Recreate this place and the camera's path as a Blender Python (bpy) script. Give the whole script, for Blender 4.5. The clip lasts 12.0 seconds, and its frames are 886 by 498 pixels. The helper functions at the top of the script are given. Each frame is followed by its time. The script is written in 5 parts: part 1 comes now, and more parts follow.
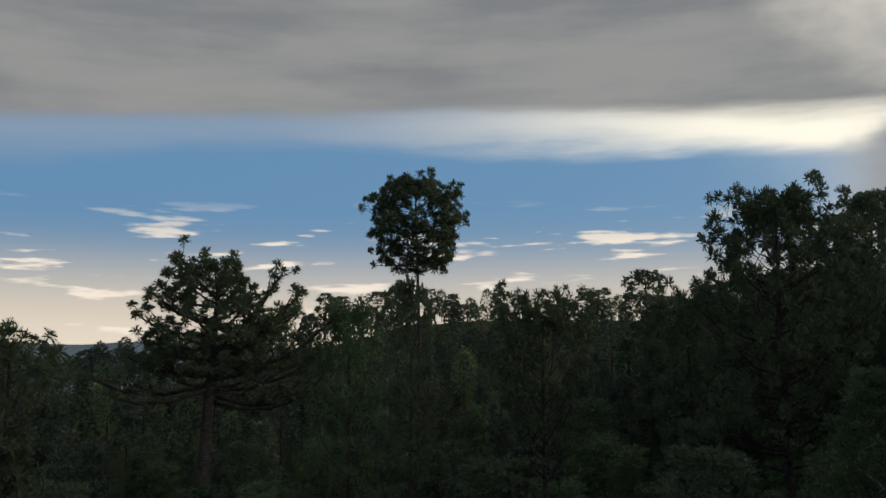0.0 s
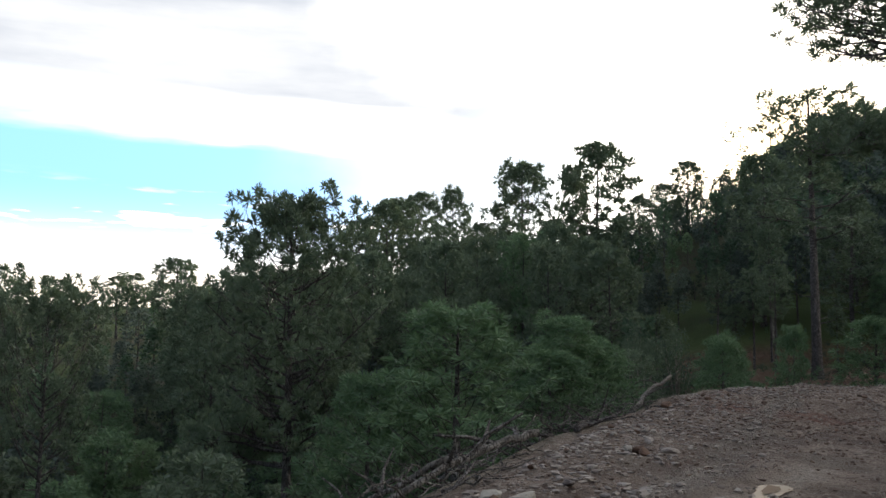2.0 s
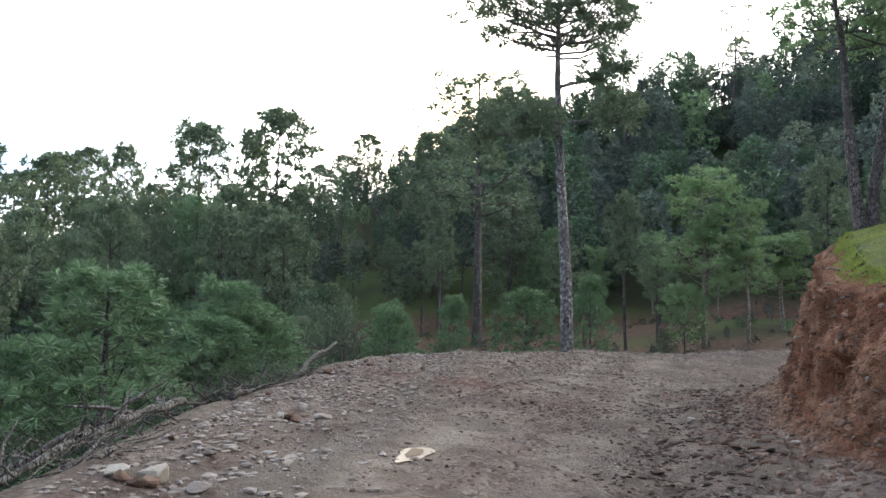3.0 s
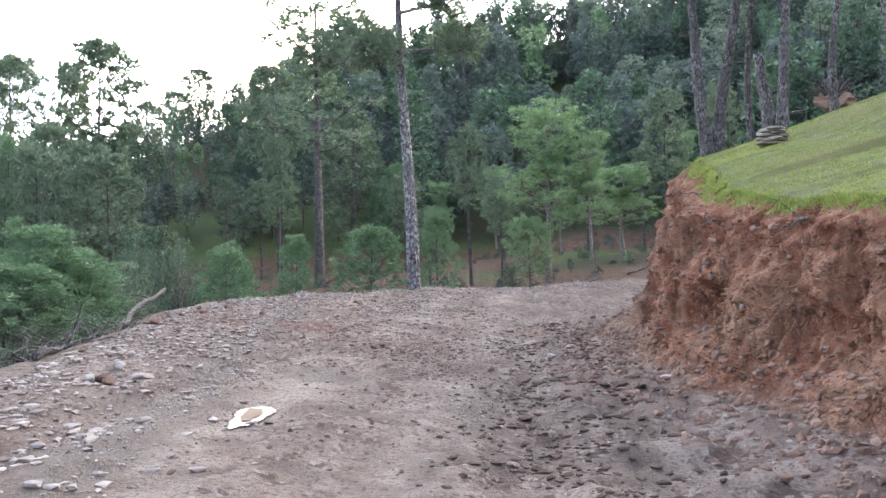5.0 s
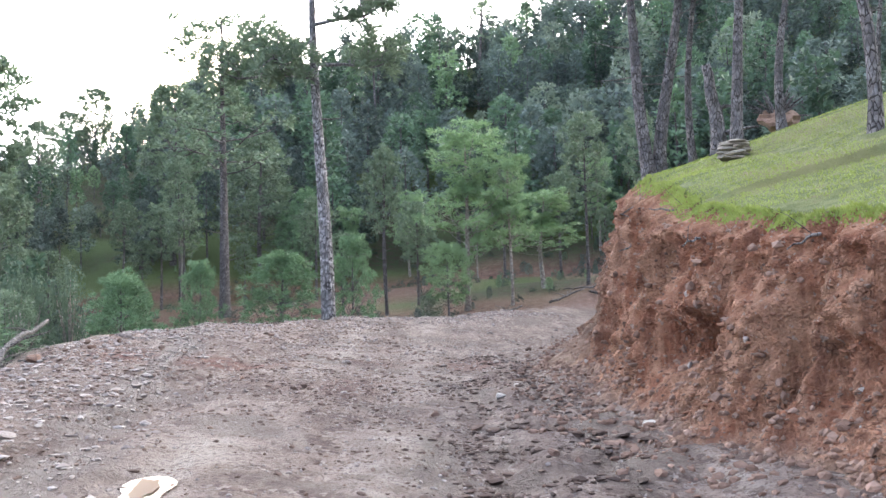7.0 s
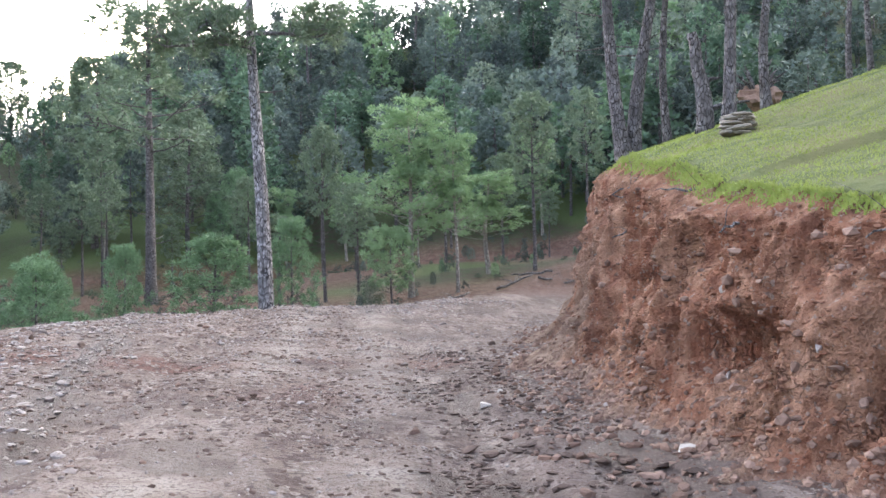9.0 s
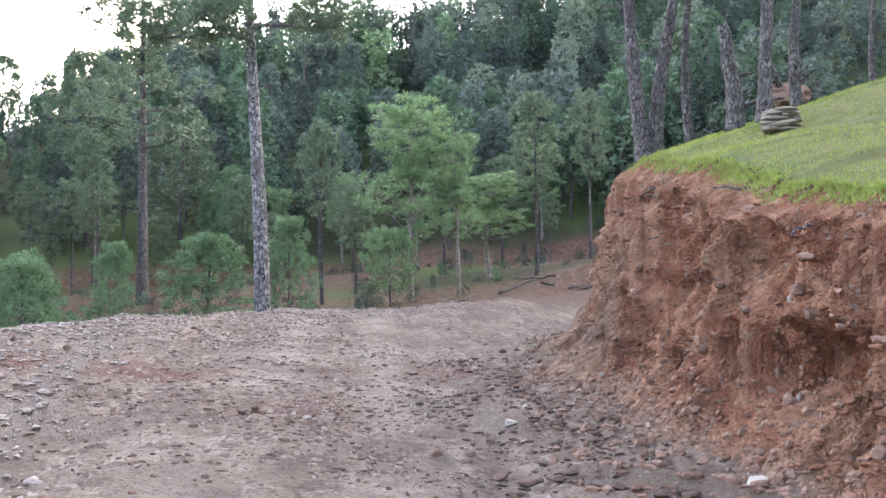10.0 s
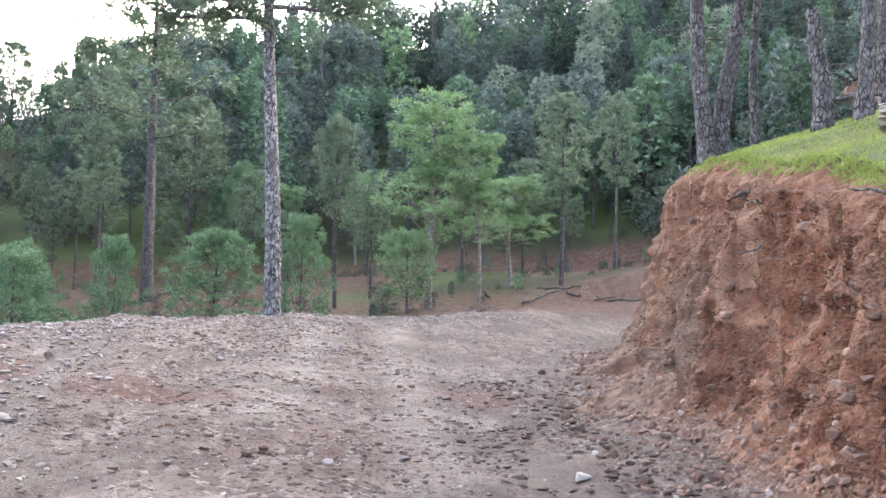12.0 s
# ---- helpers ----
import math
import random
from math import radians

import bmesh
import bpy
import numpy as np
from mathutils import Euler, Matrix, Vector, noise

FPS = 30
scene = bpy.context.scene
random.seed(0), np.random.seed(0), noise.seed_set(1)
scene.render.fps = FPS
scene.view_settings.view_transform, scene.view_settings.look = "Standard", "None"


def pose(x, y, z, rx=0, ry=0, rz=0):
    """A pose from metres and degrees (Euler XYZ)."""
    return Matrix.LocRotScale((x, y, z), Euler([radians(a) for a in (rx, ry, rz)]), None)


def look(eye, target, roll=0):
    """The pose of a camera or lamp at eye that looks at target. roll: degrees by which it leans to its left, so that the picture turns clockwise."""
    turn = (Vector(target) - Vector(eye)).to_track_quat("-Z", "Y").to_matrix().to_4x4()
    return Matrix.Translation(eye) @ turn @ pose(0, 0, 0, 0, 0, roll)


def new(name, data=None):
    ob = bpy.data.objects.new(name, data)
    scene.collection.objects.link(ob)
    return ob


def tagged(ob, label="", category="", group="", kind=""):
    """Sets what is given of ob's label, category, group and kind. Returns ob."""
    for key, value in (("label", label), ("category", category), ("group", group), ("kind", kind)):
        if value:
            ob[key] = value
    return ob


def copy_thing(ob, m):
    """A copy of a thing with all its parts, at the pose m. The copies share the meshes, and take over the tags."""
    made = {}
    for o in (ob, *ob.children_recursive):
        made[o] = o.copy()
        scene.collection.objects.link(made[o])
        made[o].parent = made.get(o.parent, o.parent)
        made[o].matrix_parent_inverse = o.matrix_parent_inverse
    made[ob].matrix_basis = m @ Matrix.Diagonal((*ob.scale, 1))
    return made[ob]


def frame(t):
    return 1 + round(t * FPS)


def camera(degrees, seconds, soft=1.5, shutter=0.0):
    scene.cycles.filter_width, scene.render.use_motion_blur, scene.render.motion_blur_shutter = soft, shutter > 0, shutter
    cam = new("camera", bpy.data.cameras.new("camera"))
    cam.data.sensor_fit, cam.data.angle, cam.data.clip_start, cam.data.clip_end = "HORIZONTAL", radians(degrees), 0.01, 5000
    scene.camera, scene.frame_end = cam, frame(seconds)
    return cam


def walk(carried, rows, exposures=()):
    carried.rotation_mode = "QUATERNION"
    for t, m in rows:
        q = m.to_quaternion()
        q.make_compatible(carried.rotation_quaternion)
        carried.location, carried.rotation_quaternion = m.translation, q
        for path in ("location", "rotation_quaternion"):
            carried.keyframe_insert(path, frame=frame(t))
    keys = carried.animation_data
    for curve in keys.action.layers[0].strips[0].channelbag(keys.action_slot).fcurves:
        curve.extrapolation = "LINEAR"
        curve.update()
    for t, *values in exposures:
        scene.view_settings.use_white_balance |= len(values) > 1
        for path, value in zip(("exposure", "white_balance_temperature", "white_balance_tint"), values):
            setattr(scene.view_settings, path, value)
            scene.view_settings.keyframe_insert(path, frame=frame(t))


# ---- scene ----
cam = camera(49.5, 12.0)
PATH = [
    (0, (1.457, -3.647, 0.774), (-0.226, -2.597, 1.029), -0.4),
    (0.5, (1.368, -3.42, 0.721), (-0.251, -2.272, 0.971), -0.9),
    (1, (1.707, -3.293, 0.942), (0.253, -1.937, 1.16), 0.3),
    (1.5, (1.636, -3.187, 1.003), (0.424, -1.613, 1.235), 0.8),
    (2, (1.679, -3.061, 1.018), (0.65, -1.361, 1.247), 0.5),
    (2.5, (1.835, -2.941, 1.03), (1.095, -1.098, 1.267), 0.7),
    (3, (1.779, -2.632, 0.989), (1.355, -0.685, 1.16), 0.8),
    (3.2, (1.747, -2.517, 0.999), (1.376, -0.558, 1.159), 0.6),
    (4.8, (1.577, -1.517, 0.979), (1.403, 0.474, 1.047), -1.0),
    (5, (1.542, -1.38, 0.976), (1.442, 0.617, 1.02), -1.2),
    (5.5, (1.464, -0.976, 0.977), (1.406, 1.021, 1.07), -0.1),
    (6, (1.346, -0.551, 0.95), (1.382, 1.447, 1.034), 0.2),
    (6.5, (1.238, -0.103, 0.96), (1.338, 1.892, 1.06), -1.5),
    (6.7, (1.203, 0.087, 0.955), (1.301, 2.082, 1.057), -1.5),
    (8.3, (0.888, 1.49, 1.043), (0.969, 3.486, 1.122), 0.2),
    (8.5, (0.902, 1.677, 1.039), (0.971, 3.675, 1.118), 0.2),
    (9, (0.75, 2.073, 1.076), (0.993, 4.058, 1.138), -1.3),
    (9.5, (0.655, 2.542, 1.093), (0.918, 4.523, 1.158), -1.5),
    (10, (0.571, 3.012, 1.082), (0.83, 4.994, 1.151), -0.5),
    (10.5, (0.556, 3.435, 1.086), (0.823, 5.416, 1.141), 0.2),
    (11, (0.566, 3.883, 1.112), (0.812, 5.867, 1.174), 2.0),
    (11.5, (0.494, 4.363, 1.126), (0.747, 6.346, 1.187), 1.5),
    (12, (0.415, 4.824, 1.155), (0.655, 6.808, 1.233), 1.4),
]
walk(cam, [(t, look(eye, target, roll)) for t, eye, target, roll in PATH],
     [(0, -1.7, 6500, 6), (0.8, -1.7, 6500, 6), (1.2, -1.15, 6400, 7), (1.5, -0.6, 6350, 8), (2.0, 0.1, 6300, 8), (2.3, -0.6, 6250, 7), (2.5, -0.65, 6250, 7), (2.8, 0.8, 6200, 7),
      (3.0, 1.4, 6150, 8), (5.0, 2.3, 5950, 14), (5.5, 2.4, 5950, 14), (6.5, 2.52, 5950, 14), (9.0, 2.5, 6000, 15), (11.0, 2.6, 6000, 15), (12.0, 2.7, 6000, 15)])

# ---- world and sun ----
SUN_AZ, SUN_EL = radians(-11.0), radians(10.5)
SUN_DIR = Vector((math.sin(SUN_AZ) * math.cos(SUN_EL), math.cos(SUN_AZ) * math.cos(SUN_EL), math.sin(SUN_EL)))


class Nodes:
    """A small builder of node trees."""

    def __init__(self, tree):
        self.t = tree

    def add(self, kind, **values):
        n = self.t.nodes.new(kind)
        for key, v in values.items():
            setattr(n, key, v)
        return n

    def link(self, a, b):
        if isinstance(a, (int, float)):
            b.default_value = a
        elif isinstance(a, tuple):
            b.default_value = (*a, 1) if len(a) == 3 and len(b.default_value) == 4 else a
        else:
            self.t.links.new(a, b)

    def math(self, op, a, b=0.0, c=0.0, clamp=False):
        n = self.add("ShaderNodeMath", operation=op, use_clamp=clamp)
        for s, v in zip(n.inputs, (a, b, c)):
            self.link(v, s)
        return n.outputs[0]

    def smooth(self, x, lo, hi, a=0.0, b=1.0):
        n = self.add("ShaderNodeMapRange", interpolation_type="SMOOTHSTEP")
        for s, v in zip(n.inputs, (x, lo, hi, a, b)):
            self.link(v, s)
        return n.outputs[0]

    def mix(self, f, a, b, mode="MIX"):
        n = self.add("ShaderNodeMix", data_type="RGBA", blend_type=mode)
        self.link(f, n.inputs[0])
        self.link(a, n.inputs[6])
        self.link(b, n.inputs[7])
        return n.outputs[2]

    def noise(self, vec, scale, detail=4.0, rough=0.55, out=0):
        n = self.add("ShaderNodeTexNoise")
        n.inputs["Scale"].default_value, n.inputs["Detail"].default_value = scale, detail
        n.inputs["Roughness"].default_value = rough
        if vec is not None:
            self.link(vec, n.inputs["Vector"])
        return n.outputs[out]

    def xyz(self, x, y, z):
        n = self.add("ShaderNodeCombineXYZ")
        for s, v in zip(n.inputs, (x, y, z)):
            self.link(v, s)
        return n.outputs[0]


world = bpy.data.worlds.new("world")
scene.world = world
world.use_nodes = True
world.node_tree.nodes.clear()
W = Nodes(world.node_tree)
sky = W.add("ShaderNodeTexSky", sky_type="NISHITA", sun_disc=False, sun_elevation=SUN_EL, sun_rotation=SUN_AZ)
way = W.add("ShaderNodeTexCoord").outputs["Generated"]
part_xyz = W.add("ShaderNodeSeparateXYZ")
W.link(way, part_xyz.inputs[0])
sx, sy, sz = part_xyz.outputs
el = W.math("MULTIPLY", W.math("ARCSINE", sz), 57.2958)
az = W.math("MULTIPLY", W.math("ARCTAN2", sx, sy), 57.2958)
streak = W.noise(W.xyz(W.math("MULTIPLY", az, 0.035), W.math("MULTIPLY", el, 0.22), 3.0), 1.6, 5, 0.55)
lump = W.noise(W.xyz(W.math("MULTIPLY", az, 0.1), W.math("MULTIPLY", el, 0.16), 7.0), 1.3, 5, 0.5)
st = W.math("SUBTRACT", streak, 0.5)
lp = W.math("SUBTRACT", lump, 0.5)
# clear sky: blue above, cream towards the horizon
clear = W.mix(0.8, W.mix(1.0, sky.outputs[0], (0.14, 0.14, 0.14), "MULTIPLY"), W.mix(W.smooth(el, 1.0, 10.0), (1.8, 1.5, 1.2), (0.46, 0.98, 1.72)))
clear = W.mix(W.smooth(el, 0.5, 8.5, 0.9, 0.0), clear, (2.8, 2.4, 2.0))
# small low clouds
low = W.noise(W.xyz(W.math("MULTIPLY", az, 0.13), W.math("MULTIPLY", el, 1.0), 1.0), 1.5, 4, 0.5)
lowm = W.math("MULTIPLY", W.smooth(low, 0.57, 0.68), W.smooth(el, 10.5, 7.0))
clear = W.mix(lowm, clear, (3.0, 2.6, 2.25))
# bright streak under the grey deck
off_az = W.math("MULTIPLY", W.math("ADD", az, 58.0), 0.04)
bow = W.math("MULTIPLY", W.math("MINIMUM", W.math("MULTIPLY", off_az, off_az), 1.5), 1.3)
e1 = W.math("ADD", W.math("ADD", el, bow), W.math("MULTIPLY", st, 4.0))
sweep = W.smooth(az, -75.0, -35.0, 0.45, 1.0)
band = W.math("MULTIPLY", W.smooth(e1, 12.6, 14.6), sweep)
clear = W.mix(band, clear, W.mix(W.smooth(az, -70.0, -35.0), (1.15, 1.25, 1.45), (3.6, 3.3, 2.8)))
# grey deck
e2 = W.math("ADD", W.math("ADD", el, bow), W.math("MULTIPLY", st, 2.2))
deck = W.math("MULTIPLY", W.smooth(e2, 14.7, 16.0), W.smooth(W.math("ADD", W.math("ADD", el, W.math("MULTIPLY", az, 0.55)), W.math("MULTIPLY", lp, 7.0)), 5.5, -3.0))
greys = W.mix(W.smooth(W.math('ADD', W.math('MULTIPLY', streak, 0.7), W.math('MULTIPLY', lump, 0.3)), 0.35, 0.65), (0.68, 0.70, 0.76), (1.0, 0.98, 0.98))
# glare round the low sun
dot = W.add("ShaderNodeVectorMath", operation="DOT_PRODUCT")
W.link(way, dot.inputs[0])
dot.inputs[1].default_value = SUN_DIR
turn = W.math("MULTIPLY", W.math("ARCCOSINE", W.math("MINIMUM", dot.outputs["Value"], 1.0)), 57.2958)
haze = W.smooth(W.math("ADD", turn, W.math("MULTIPLY", lp, 8.0)), 30.0, 10.0)
sky_col = W.mix(haze, clear, (2.8, 2.6, 2.4))
sky_col = W.mix(deck, sky_col, greys)
puff = W.math("MULTIPLY", W.smooth(W.math("ADD", W.math("ABSOLUTE", W.math("ADD", az, 29.5)), W.math("MULTIPLY", lp, 12.0)), 7.0, 2.5), W.smooth(W.math("ADD", W.math("ABSOLUTE", W.math("SUBTRACT", el, 11.3)), W.math("MULTIPLY", lp, 7.0)), 3.8, 1.6))
sky_col = W.mix(puff, sky_col, (1.05, 1.1, 1.18))
glow = W.smooth(turn, 13.0, 0.5)
sky_col = W.mix(W.math("POWER", glow, 2.0), sky_col, (4.5, 3.4, 2.2))
# unseen sky behind and overhead, dimmed to lower the fill light
sky_col = W.mix(W.smooth(W.math("ABSOLUTE", W.math("SUBTRACT", az, SUN_AZ * 57.3)), 95.0, 140.0), sky_col, (0.20, 0.26, 0.37))
sky_col = W.mix(W.smooth(el, 24.0, 45.0), sky_col, (0.34, 0.38, 0.45))
back = W.add("ShaderNodeBackground")
W.link(sky_col, back.inputs[0])
back.inputs[1].default_value = 1.0
W.link(back.outputs[0], W.add("ShaderNodeOutputWorld").inputs[0])

sun = new("sun", bpy.data.lights.new("sun", "SUN"))
sun.data.energy, sun.data.angle, sun.data.color = 2.2, radians(0.6), (1.0, 0.78, 0.52)
sun.matrix_world = look(SUN_DIR * 50, (0, 0, 0))


# ---- materials ----
def material(name, rough=0.85):
    m = bpy.data.materials.new(name)
    m.use_nodes = True
    n = Nodes(m.node_tree)
    bsdf = m.node_tree.nodes["Principled BSDF"]
    bsdf.inputs["Roughness"].default_value = rough
    bsdf.inputs["Specular IOR Level"].default_value = 0.25
    return m, n, bsdf


def bump(n, bsdf, height, strength, distance):
    b = n.add("ShaderNodeBump")
    b.inputs["Strength"].default_value, b.inputs["Distance"].default_value = strength, distance
    n.link(height, b.inputs["Height"])
    n.link(b.outputs[0], bsdf.inputs["Normal"])


def soil_colours(n, vec):
    """Orange-brown cut earth."""
    big = n.noise(vec, 0.9, 4)
    mid = n.noise(vec, 5.0, 5, 0.6)
    fine = n.noise(vec, 40.0, 4, 0.6)
    c = n.mix(n.smooth(big, 0.4, 0.62), (0.29, 0.125, 0.072), (0.33, 0.185, 0.115))
    c = n.mix(n.smooth(mid, 0.42, 0.7), c, (0.38, 0.20, 0.125))
    c = n.mix(n.smooth(fine, 0.5, 0.75, 0, 0.5), c, (0.11, 0.055, 0.035))
    return c, big, mid, fine


def make_ground():
    m, n, bsdf = material("ground_soil", 0.92)
    pos = n.add("ShaderNodeNewGeometry").outputs["Position"]

    def attr(name):
        return n.add("ShaderNodeAttribute", attribute_name=name).outputs["Fac"]
    big, mid, fine = n.noise(pos, 0.45, 4), n.noise(pos, 3.2, 5, 0.6), n.noise(pos, 28.0, 5, 0.65)
    grit = n.noise(pos, 90.0, 3, 0.6)
    sep = n.add("ShaderNodeSeparateXYZ")
    n.link(pos, sep.inputs[0])
    ways = n.noise(n.xyz(n.math("MULTIPLY", sep.outputs[0], 2.6), n.math("MULTIPLY", sep.outputs[1], 0.5), 0.0), 1.3, 5, 0.6)
    flakes = n.add("ShaderNodeTexVoronoi", feature="F1")
    flakes.inputs["Scale"].default_value = 17.0
    n.link(n.xyz(sep.outputs[0], n.math("ADD", sep.outputs[1], n.math("MULTIPLY", mid, 0.5)), sep.outputs[2]), flakes.inputs["Vector"])
    chip = n.add("ShaderNodeSeparateColor")
    n.link(flakes.outputs["Color"], chip.inputs[0])
    road = n.mix(n.smooth(big, 0.35, 0.65), (0.18, 0.130, 0.108), (0.265, 0.208, 0.175))
    road = n.mix(n.smooth(ways, 0.50, 0.64, 0, 0.7), road, (0.36, 0.30, 0.255))
    road = n.mix(n.smooth(ways, 0.46, 0.34, 0, 0.6), road, (0.125, 0.085, 0.070))
    road = n.mix(n.smooth(mid, 0.52, 0.64, 0, 0.8), road, (0.125, 0.082, 0.066))
    road = n.mix(attr("red"), road, (0.17, 0.088, 0.066))
    road = n.mix(attr("track"), road, n.mix(n.smooth(mid, 0.4, 0.6), (0.40, 0.345, 0.295), (0.29, 0.235, 0.195)))
    road = n.mix(attr("mud"), road, (0.062, 0.040, 0.032))
    loose = n.math("MULTIPLY", n.smooth(mid, 0.42, 0.56), n.smooth(n.math("MAXIMUM", attr("track"), attr("mud")), 0.5, 0.1))
    road = n.mix(n.math("MULTIPLY", loose, n.smooth(chip.outputs[0], 0.5, 0.75, 0, 0.75)), road, (0.085, 0.056, 0.046))
    road = n.mix(n.math("MULTIPLY", loose, n.smooth(chip.outputs[1], 0.72, 0.9, 0, 0.7)), road, (0.38, 0.33, 0.29))
    road = n.mix(n.smooth(fine, 0.50, 0.62, 0, 0.75), road, (0.10, 0.070, 0.057))
    road = n.mix(n.smooth(grit, 0.62, 0.70, 0, 0.6), road, (0.44, 0.39, 0.35))
    grass = n.mix(n.smooth(mid, 0.38, 0.62), (0.11, 0.13, 0.045), (0.17, 0.19, 0.075))
    grass = n.mix(n.smooth(mid, 0.60, 0.68, 0, 0.7), grass, (0.16, 0.115, 0.075))
    grass = n.mix(n.smooth(big, 0.5, 0.66, 0, 0.7), grass, (0.20, 0.185, 0.08))
    floor = n.mix(n.smooth(mid, 0.4, 0.65), (0.055, 0.045, 0.028), (0.04, 0.065, 0.022))
    floor = n.mix(n.smooth(n.noise(pos, 0.12, 3), 0.42, 0.6), floor, (0.075, 0.105, 0.035))
    cut = n.mix(n.smooth(mid, 0.4, 0.65), (0.125, 0.066, 0.048), (0.19, 0.12, 0.09))
    cut = n.mix(n.smooth(n.noise(pos, 9.0, 4), 0.5, 0.62, 0, 0.7), cut, (0.06, 0.042, 0.03))
    c = n.mix(attr("road"), floor, road)
    c = n.mix(attr("grass"), c, grass)
    c = n.mix(attr("cut"), c, cut)
    n.link(c, bsdf.inputs["Base Color"])
    h = n.math("ADD", n.math("MULTIPLY", mid, 0.6), n.math("ADD", n.math("MULTIPLY", fine, 0.5), n.math("MULTIPLY", grit, 0.2)))
    bump(n, bsdf, h, 1.0, 0.14)
    n.link(n.smooth(attr("mud"), 0.0, 1.0, 0.92, 0.6), bsdf.inputs["Roughness"])
    return m


def make_bank():
    m, n, bsdf = material("cut_earth", 0.95)
    pos = n.add("ShaderNodeNewGeometry").outputs["Position"]
    c, big, mid, fine = soil_colours(n, pos)
    sep = n.add("ShaderNodeSeparateXYZ")
    n.link(pos, sep.inputs[0])
    runs = n.noise(n.xyz(n.math("MULTIPLY", sep.outputs[0], 6.0), n.math("MULTIPLY", sep.outputs[1], 6.0), n.math("MULTIPLY", sep.outputs[2], 0.8)), 1.0, 4)
    c = n.mix(n.smooth(runs, 0.52, 0.64, 0, 0.8), c, (0.47, 0.27, 0.175))
    c = n.mix(n.smooth(runs, 0.47, 0.34, 0, 0.55), c, (0.15, 0.066, 0.042))
    clods = n.add("ShaderNodeTexVoronoi", feature="DISTANCE_TO_EDGE")
    wave = n.add("ShaderNodeVectorMath", operation="MULTIPLY_ADD")
    n.link(n.noise(pos, 7.0, 3, 0.6, 1), wave.inputs[0])
    wave.inputs[1].default_value = (0.14, 0.14, 0.14)
    n.link(pos, wave.inputs[2])
    n.link(wave.outputs[0], clods.inputs["Vector"])
    clods.inputs["Scale"].default_value = 11.0
    gap = n.math("MULTIPLY", n.smooth(clods.outputs["Distance"], 0.07, 0.0), n.smooth(n.noise(pos, 3.3, 2), 0.5, 0.66))
    # crevice shade between the clods is put into the colour here
    c = n.mix(n.math("MULTIPLY", gap, 0.6), c, (0.075, 0.035, 0.024))
    lay = n.add("ShaderNodeAttribute", attribute_name="topsoil").outputs["Fac"]
    c = n.mix(n.math("MULTIPLY", lay, 0.8), c, (0.085, 0.058, 0.040))
    foot = n.add("ShaderNodeAttribute", attribute_name="talus").outputs["Fac"]
    c = n.mix(n.math("MULTIPLY", foot, 0.8), c, n.mix(n.smooth(mid, 0.4, 0.62), (0.16, 0.112, 0.084), (0.30, 0.225, 0.17)))
    c = n.mix(n.smooth(n.noise(pos, 18.0, 2), 0.63, 0.68, 0, 0.7), c, (0.34, 0.27, 0.22))
    n.link(c, bsdf.inputs["Base Color"])
    h = n.math("ADD", n.math("MULTIPLY", mid, 1.0), n.math("ADD", n.math("MULTIPLY", runs, 0.8), n.math("SUBTRACT", n.math("MULTIPLY", fine, 0.5), n.math("MULTIPLY", gap, 0.5))))
    bump(n, bsdf, h, 1.0, 0.16)
    return m


def make_leaf(name, dark, light, rough=0.55, trans=0.3, tuftiness=3.2, grey=0.2):
    dark, light = [tuple(v + (k[1] * 0.93 - v) * grey for v in k) for k in (dark, light)]
    m, n, bsdf = material(name, rough)
    rnd = n.add("ShaderNodeObjectInfo").outputs["Random"]
    isl = n.add("ShaderNodeNewGeometry").outputs["Random Per Island"]
    obj = n.add("ShaderNodeTexCoord").outputs["Object"]
    c = n.mix(n.smooth(n.noise(obj, 0.9, 3), 0.35, 0.65), dark, light)
    # tuft-sized lighter blotches: lit tufts imitated in the leaf colour
    c = n.mix(n.smooth(n.noise(obj, tuftiness, 2), 0.52, 0.66, 0, 0.4), c, tuple(v * 1.4 for v in light))
    c = n.mix(n.math("MULTIPLY", isl, 0.3), c, tuple(v * 1.4 for v in light))
    c = n.mix(n.smooth(rnd, 0.35, 1.0, 0.0, 0.55), c, dark)
    tone = n.add("ShaderNodeAttribute", attribute_name="tone").outputs["Fac"]
    c = n.mix(n.smooth(tone, 0.4, 1.0, 0.0, 0.8), c, tuple(v * 0.62 for v in dark))
    c = n.mix(n.smooth(tone, 0.25, 0.05, 0.0, 0.6), c, (light[0] * 1.4, light[1] * 1.35, light[2] * 1.1))
    n.link(c, bsdf.inputs["Base Color"])
    tr = n.add("ShaderNodeBsdfTranslucent")
    n.link(n.mix(1.0, c, (1.0, 1.08, 0.85), "MULTIPLY"), tr.inputs[0])
    mx = n.add("ShaderNodeMixShader")
    mx.inputs[0].default_value = trans
    n.link(bsdf.outputs[0], mx.inputs[1])
    n.link(tr.outputs[0], mx.inputs[2])
    out = m.node_tree.nodes["Material Output"]
    n.link(mx.outputs[0], out.inputs[0])
    return m


